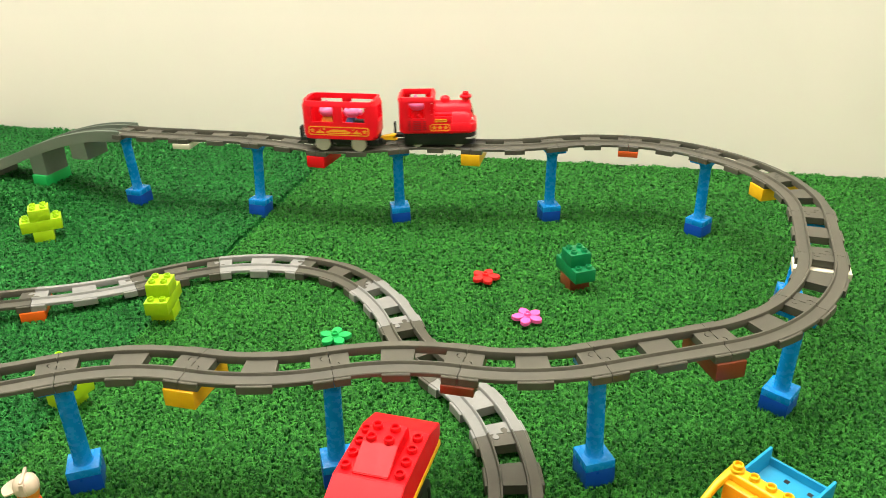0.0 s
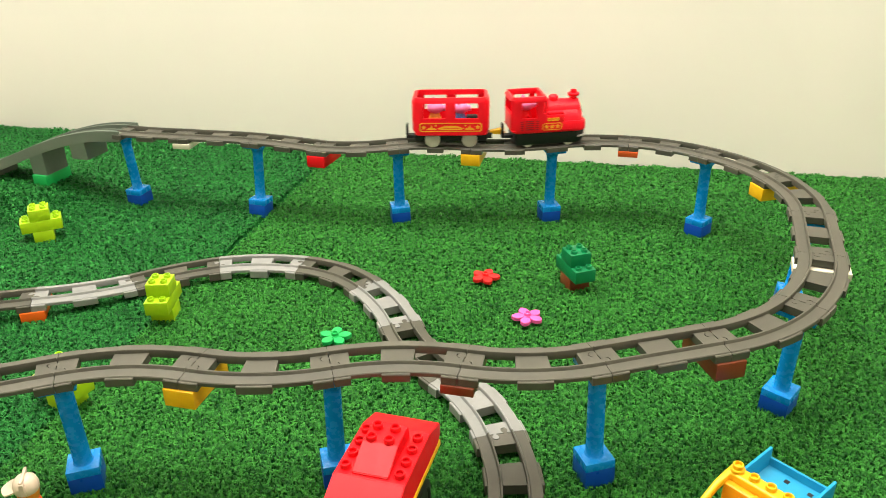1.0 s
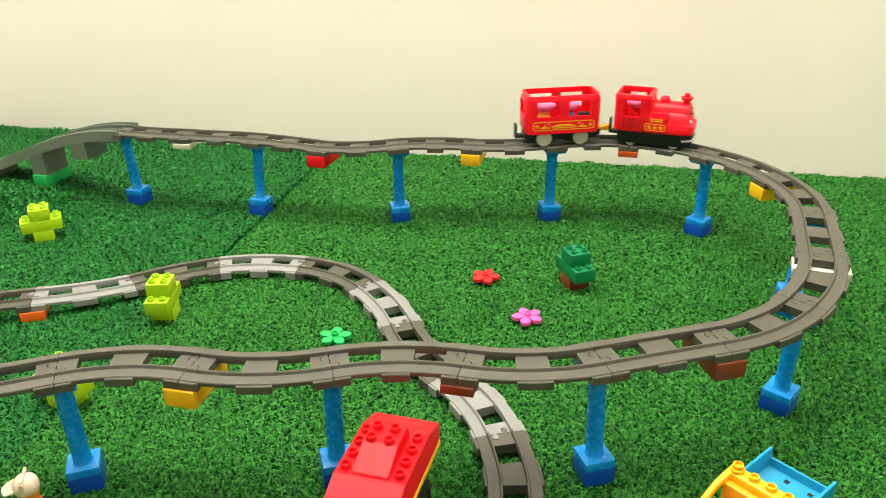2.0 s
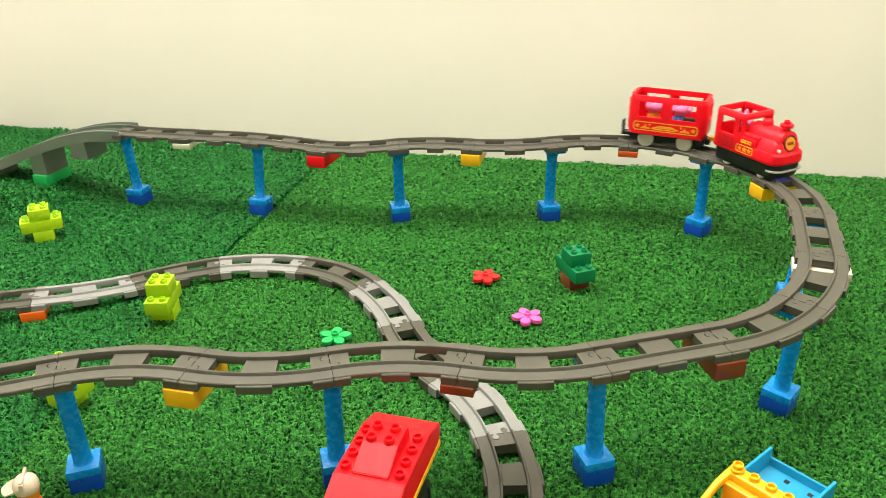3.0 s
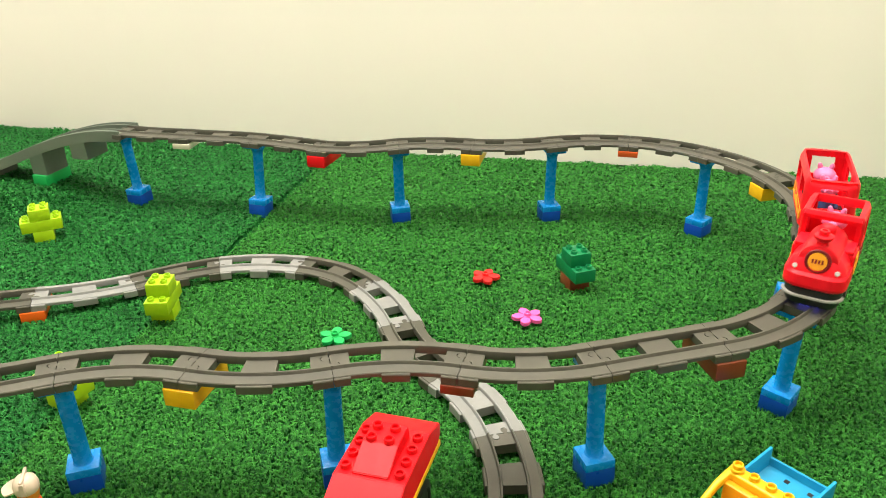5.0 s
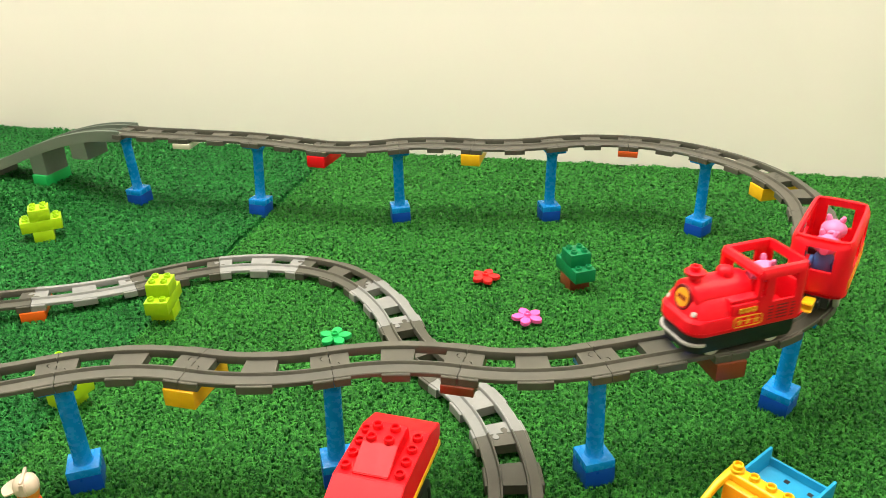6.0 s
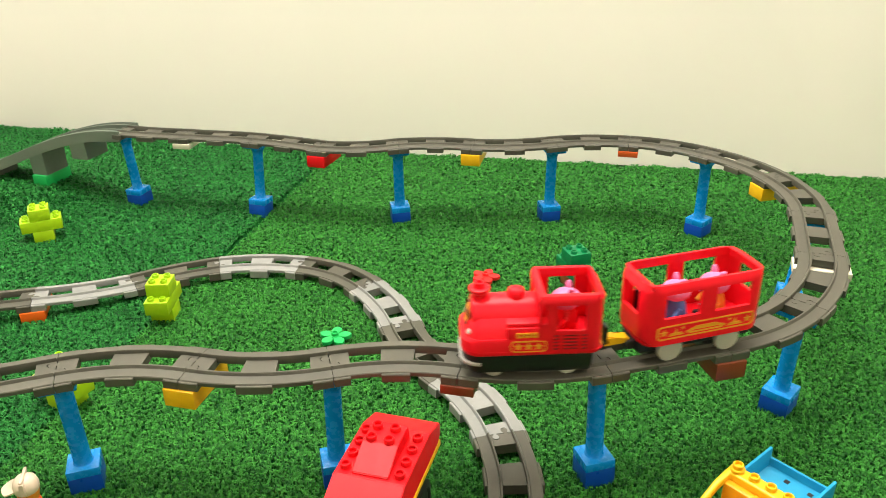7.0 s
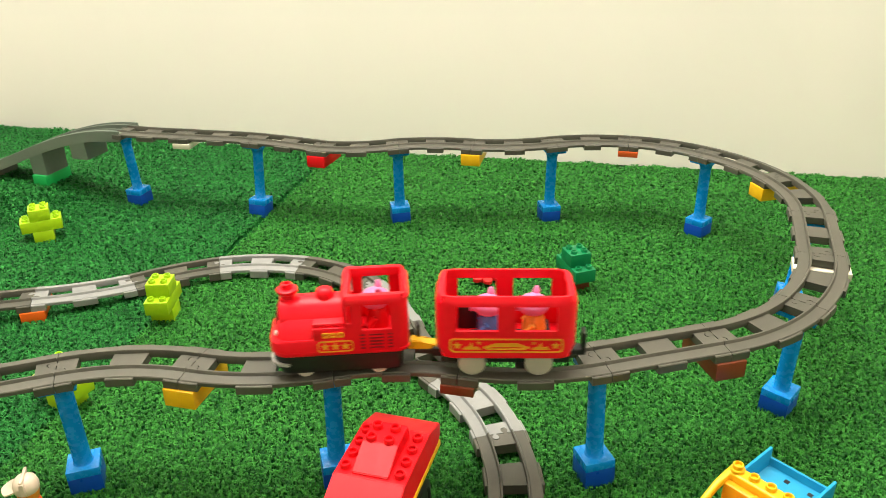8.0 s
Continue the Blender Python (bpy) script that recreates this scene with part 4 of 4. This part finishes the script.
def tipper():
    root = thing("toy_tipper", pose(0.3019, 0.5577, 0, 0, 0, -51), "yellow toy tipper truck with a light blue tray", "toy truck")
    xs = [-0.0325, -0.0295, 0.0295, 0.0325]
    ys = [-0.030, -0.027, 0.0360, 0.0390]
    zs = [0.030, 0.0385, 0.0475, 0.0580]
    bm = cells(bmesh.new(), xs, ys, zs, lambda x, y, z: z < 0.0385 or abs(x) > 0.0295 or (y > 0.036 and z < 0.0475), 0.0007,
               lambda p: Vector((p.x * (1.0 + (p.z - 0.04) * 0.8), p.y, p.z)))
    tray = part("tray", bm, M_AZURE, root, "light blue plastic tray")
    for x in (-0.0058, 0.0172):
        bm = bmesh.new()
        box(bm, x - 0.0024, x + 0.0024, 0.0246, 0.0294, 0.0384, 0.0389)
        part("slot", bm, M_BLACK, tray, "dark square slot", False)
    X = 0.0322
    xs = [-X + 0.0018, -X + 0.0078, X - 0.0042, X + 0.0018]
    ys = [-0.100, -0.094, -0.080, -0.064, -0.047, -0.033]
    zs = [0.016, 0.022, 0.044, 0.0715, 0.0805]

    def solid(x, y, z):
        if z < 0.022 or y > -0.047:
            return True
        side = abs(x - 0.0018) > X - 0.006
        return (side and (z < 0.044 or z > 0.0715)) or (y < -0.094 and z < 0.044)

    def warp(p):
        drop = max(0.0, -0.047 - p.y)
        if p.z > 0.03:
            p.z -= drop * drop * 9.0 * (p.z / 0.08)
        return p

    part("cab", cells(bmesh.new(), xs, ys, zs, solid, 0.0024, warp, 3), M_YELLOW, root, "yellow plastic cab with open roof")
    # seat and lining, coloured deeper to paint in the shade inside the cab
    bm = bmesh.new()
    box(bm, -0.0255, 0.0255, -0.0935, -0.0560, 0.0215, 0.036, 0.003, 2)
    box(bm, -0.0258, 0.0258, -0.0560, -0.0474, 0.0215, 0.0740, 0.0025, 2)
    box(bm, -0.0030, 0.0030, -0.0600, -0.0550, 0.0350, 0.0700, 0.0012)
    part("seat", bm, M_YELLOW_SHADED, root, "yellow seat and cab lining with interior shade in its colour")
    for k, x in enumerate((-0.0222, -0.0062, 0.0098, 0.0258)):
        if k == 0:
            bm = bmesh.new()
            lathe(bm, [(0.0064, 0.0790), (0.0064, 0.0828), (0.0057, 0.0834), (0.0047, 0.0834), (0.0047, 0.0872), (0.0042, 0.0877), (0.0034, 0.0877), (0.0031, 0.0850), (0, 0.0850)], 22, Matrix.Translation((x, -0.040, 0)))
            part("beacon", bm, M_YELLOW, root)
        else:
            same_part("stud", stud_for(M_YELLOW), root, pose(x, -0.040, 0.0805))
    bm = bmesh.new()
    box(bm, -0.020, 0.020, -0.095, 0.034, 0.012, 0.0305, 0.001)
    part("chassis", bm, M_BLACK, root, "black chassis")
    for y in (-0.070, 0.012):
        for s in (1, -1):
            bm = bmesh.new()
            lathe(bm, [(0, -0.006), (0.012, -0.006), (0.0165, -0.005), (0.017, 0), (0.0165, 0.005), (0.012, 0.006), (0.010, 0.004), (0, 0.004)], 28, Matrix.Translation((s * 0.025, y, 0.017 + GROUND)) @ pose(0, 0, 0, 0, s * 90, 0))
            part("wheel", bm, M_BLACK, root, "black tyre")


tipper()

# ---- standing figure with a cap ----


def capped_figure():
    bm = bmesh.new()
    lathe(bm, [(0.0105, GROUND), (0.0112, 0.004), (0.0118, 0.020), (0.0095, 0.034), (0.0060, 0.037)], 22, mat=1)
    lathe(bm, [(0.0060, 0.036), (0.0092, 0.040), (0.0104, 0.047), (0.0100, 0.052)], 22, mat=2)
    lathe(bm, [(0.0104, 0.0475), (0.0114, 0.0495), (0.0116, 0.0540), (0.0102, 0.0595), (0.0066, 0.0630), (0, 0.0642)], 24)
    brim = [(0.0112 * math.cos(radians(a)), 0.0112 * math.sin(radians(a))) for a in range(128, 219, 15)]
    brim += [(0.0220 * math.cos(radians(a)) * (1 - 0.0030 * abs(a - 173)), 0.0220 * math.sin(radians(a)) * (1 - 0.0030 * abs(a - 173))) for a in range(209, 136, -9)]
    prism(bm, brim, 0.0505, 0.0521)
    box(bm, -0.0014, 0.0014, -0.0125, 0.0110, 0.0615, 0.0660, 0.0006)
    box(bm, -0.0022, 0.0022, -0.0135, -0.0105, 0.0500, 0.0640, 0.0006)
    ob = new("toy_figure", mesh_from(bm, "toy_figure", [M_CAP, M_ORANGE, M_CLOTH_ORANGE], True))
    ob.matrix_basis = pose(-0.3938, 0.5795, 0, 0, 0, 14)
    tagged(ob, "toy figure in orange with a beige cap", "toy figure")


capped_figure()

# ---- the train's run along the raised line ----
PATH = []
for run in RUNS[::-1]:
    for k in range(24):
        PATH.append(run.point(run.length * (1 - k / 24), 0, 0.0026))
PATH.append(RUNS[0].point(0, 0, 0.0026))
FAR = [0.0]
for p, q in zip(PATH, PATH[1:]):
    FAR.append(FAR[-1] + (q - p).length)


def on_path(s):
    return Vector([float(np.interp(s, FAR, [p[i] for p in PATH])) for i in range(3)])


# time; then for engine and wagon: metres along the line, millimetres off it to the left, degrees of turn from it
RIDE = [(0.0, 0.5840, -2.3, 0.9, 0.4265, -3.0, 3.0), (0.5, 0.6716, -1.4, 1.5, 0.5150, -2.6, 2.4), (1.0, 0.7622, -0.6, 2.1, 0.6058, -2.2, 1.6),
        (1.5, 0.8542, 0.3, 2.7, 0.6966, -1.9, 0.9), (3.0, 1.1265, -3.0, 1.4, 0.9668, -0.2, 0.1), (3.5, 1.2258, 1.6, -0.8, 1.0680, 1.6, -2.2),
        (4.0, 1.3284, 1.5, 2.1, 1.1690, 0.3, -2.5), (4.5, 1.4330, 4.0, 4.2, 1.2660, -1.3, -3.0), (6.0, 1.6822, 2.3, -0.1, 1.5215, 5.0, 1.0),
        (6.5, 1.7889, -2.7, -0.6, 1.6325, 0.5, -1.5), (7.0, 1.8865, -2.8, 2.5, 1.7270, -0.7, 0.8), (7.5, 1.9797, -1.6, -2.1, 1.8219, -6.0, -1.8),
        (8.0, 2.0632, -0.5, -2.9, 1.9085, -3.7, 0.4)]


def at_time(t, c):
    """Column c of the ride at time t: a smooth curve through the clocked places."""
    ts, v = [r[0] for r in RIDE], [r[c] for r in RIDE]
    n = len(ts)
    k = min(max(int(np.searchsorted(ts, t)) - 1, 0), n - 2)

    def slope(i):
        a, b = max(i - 1, 0), min(i + 1, n - 1)
        return (v[b] - v[a]) / (ts[b] - ts[a])
    w = ts[k + 1] - ts[k]
    u = (t - ts[k]) / w
    return (2 * u**3 - 3 * u * u + 1) * v[k] + (u**3 - 2 * u * u + u) * w * slope(k) + (3 * u * u - 2 * u**3) * v[k + 1] + (u**3 - u * u) * w * slope(k + 1)


def ride(t, first, base, lag):
    """Both axles on the line; the play between flange and rail shifts and turns the body a little."""
    s, off, turn = (at_time(t, first + i) for i in range(3))
    a, b = on_path(s - base / 2), on_path(s + base / 2)
    d = on_path(s + 0.06 - lag) - on_path(s - 0.06 - lag)
    heading = math.atan2(d.y, d.x)
    left = Vector((-math.sin(heading), math.cos(heading), 0)) * (off / 1000)
    return Matrix.Translation((a + b) / 2 + left) @ pose(0, 0, 0, 0, 0, math.degrees(heading) + turn)


def motions():
    steps = [k / 15 for k in range(121)]
    where = {LOCO: (1, 0.0675, 0.0), WAGON: (4, 0.040, 0.014)}
    for car, (first, base, lag) in where.items():
        rows = [(t, ride(t, first, base, lag)) for t in steps]
        walk(car, rows)
        for vehicle, seat, rider in RIDERS:
            if vehicle == car:
                walk(rider, [(t, m @ Matrix.Translation(seat)) for t, m in rows])
    for ob, x, y, r in WHEELS:
        turn = 0 if y > 0 else 180
        walk(ob, [(t, Matrix.Translation((x, y, r)) @ pose(0, 0, 0, 0, math.degrees((at_time(t, 1) - 0.585) / r), 0) @ pose(0, 0, 0, 0, 0, turn)) for t in steps])


motions()
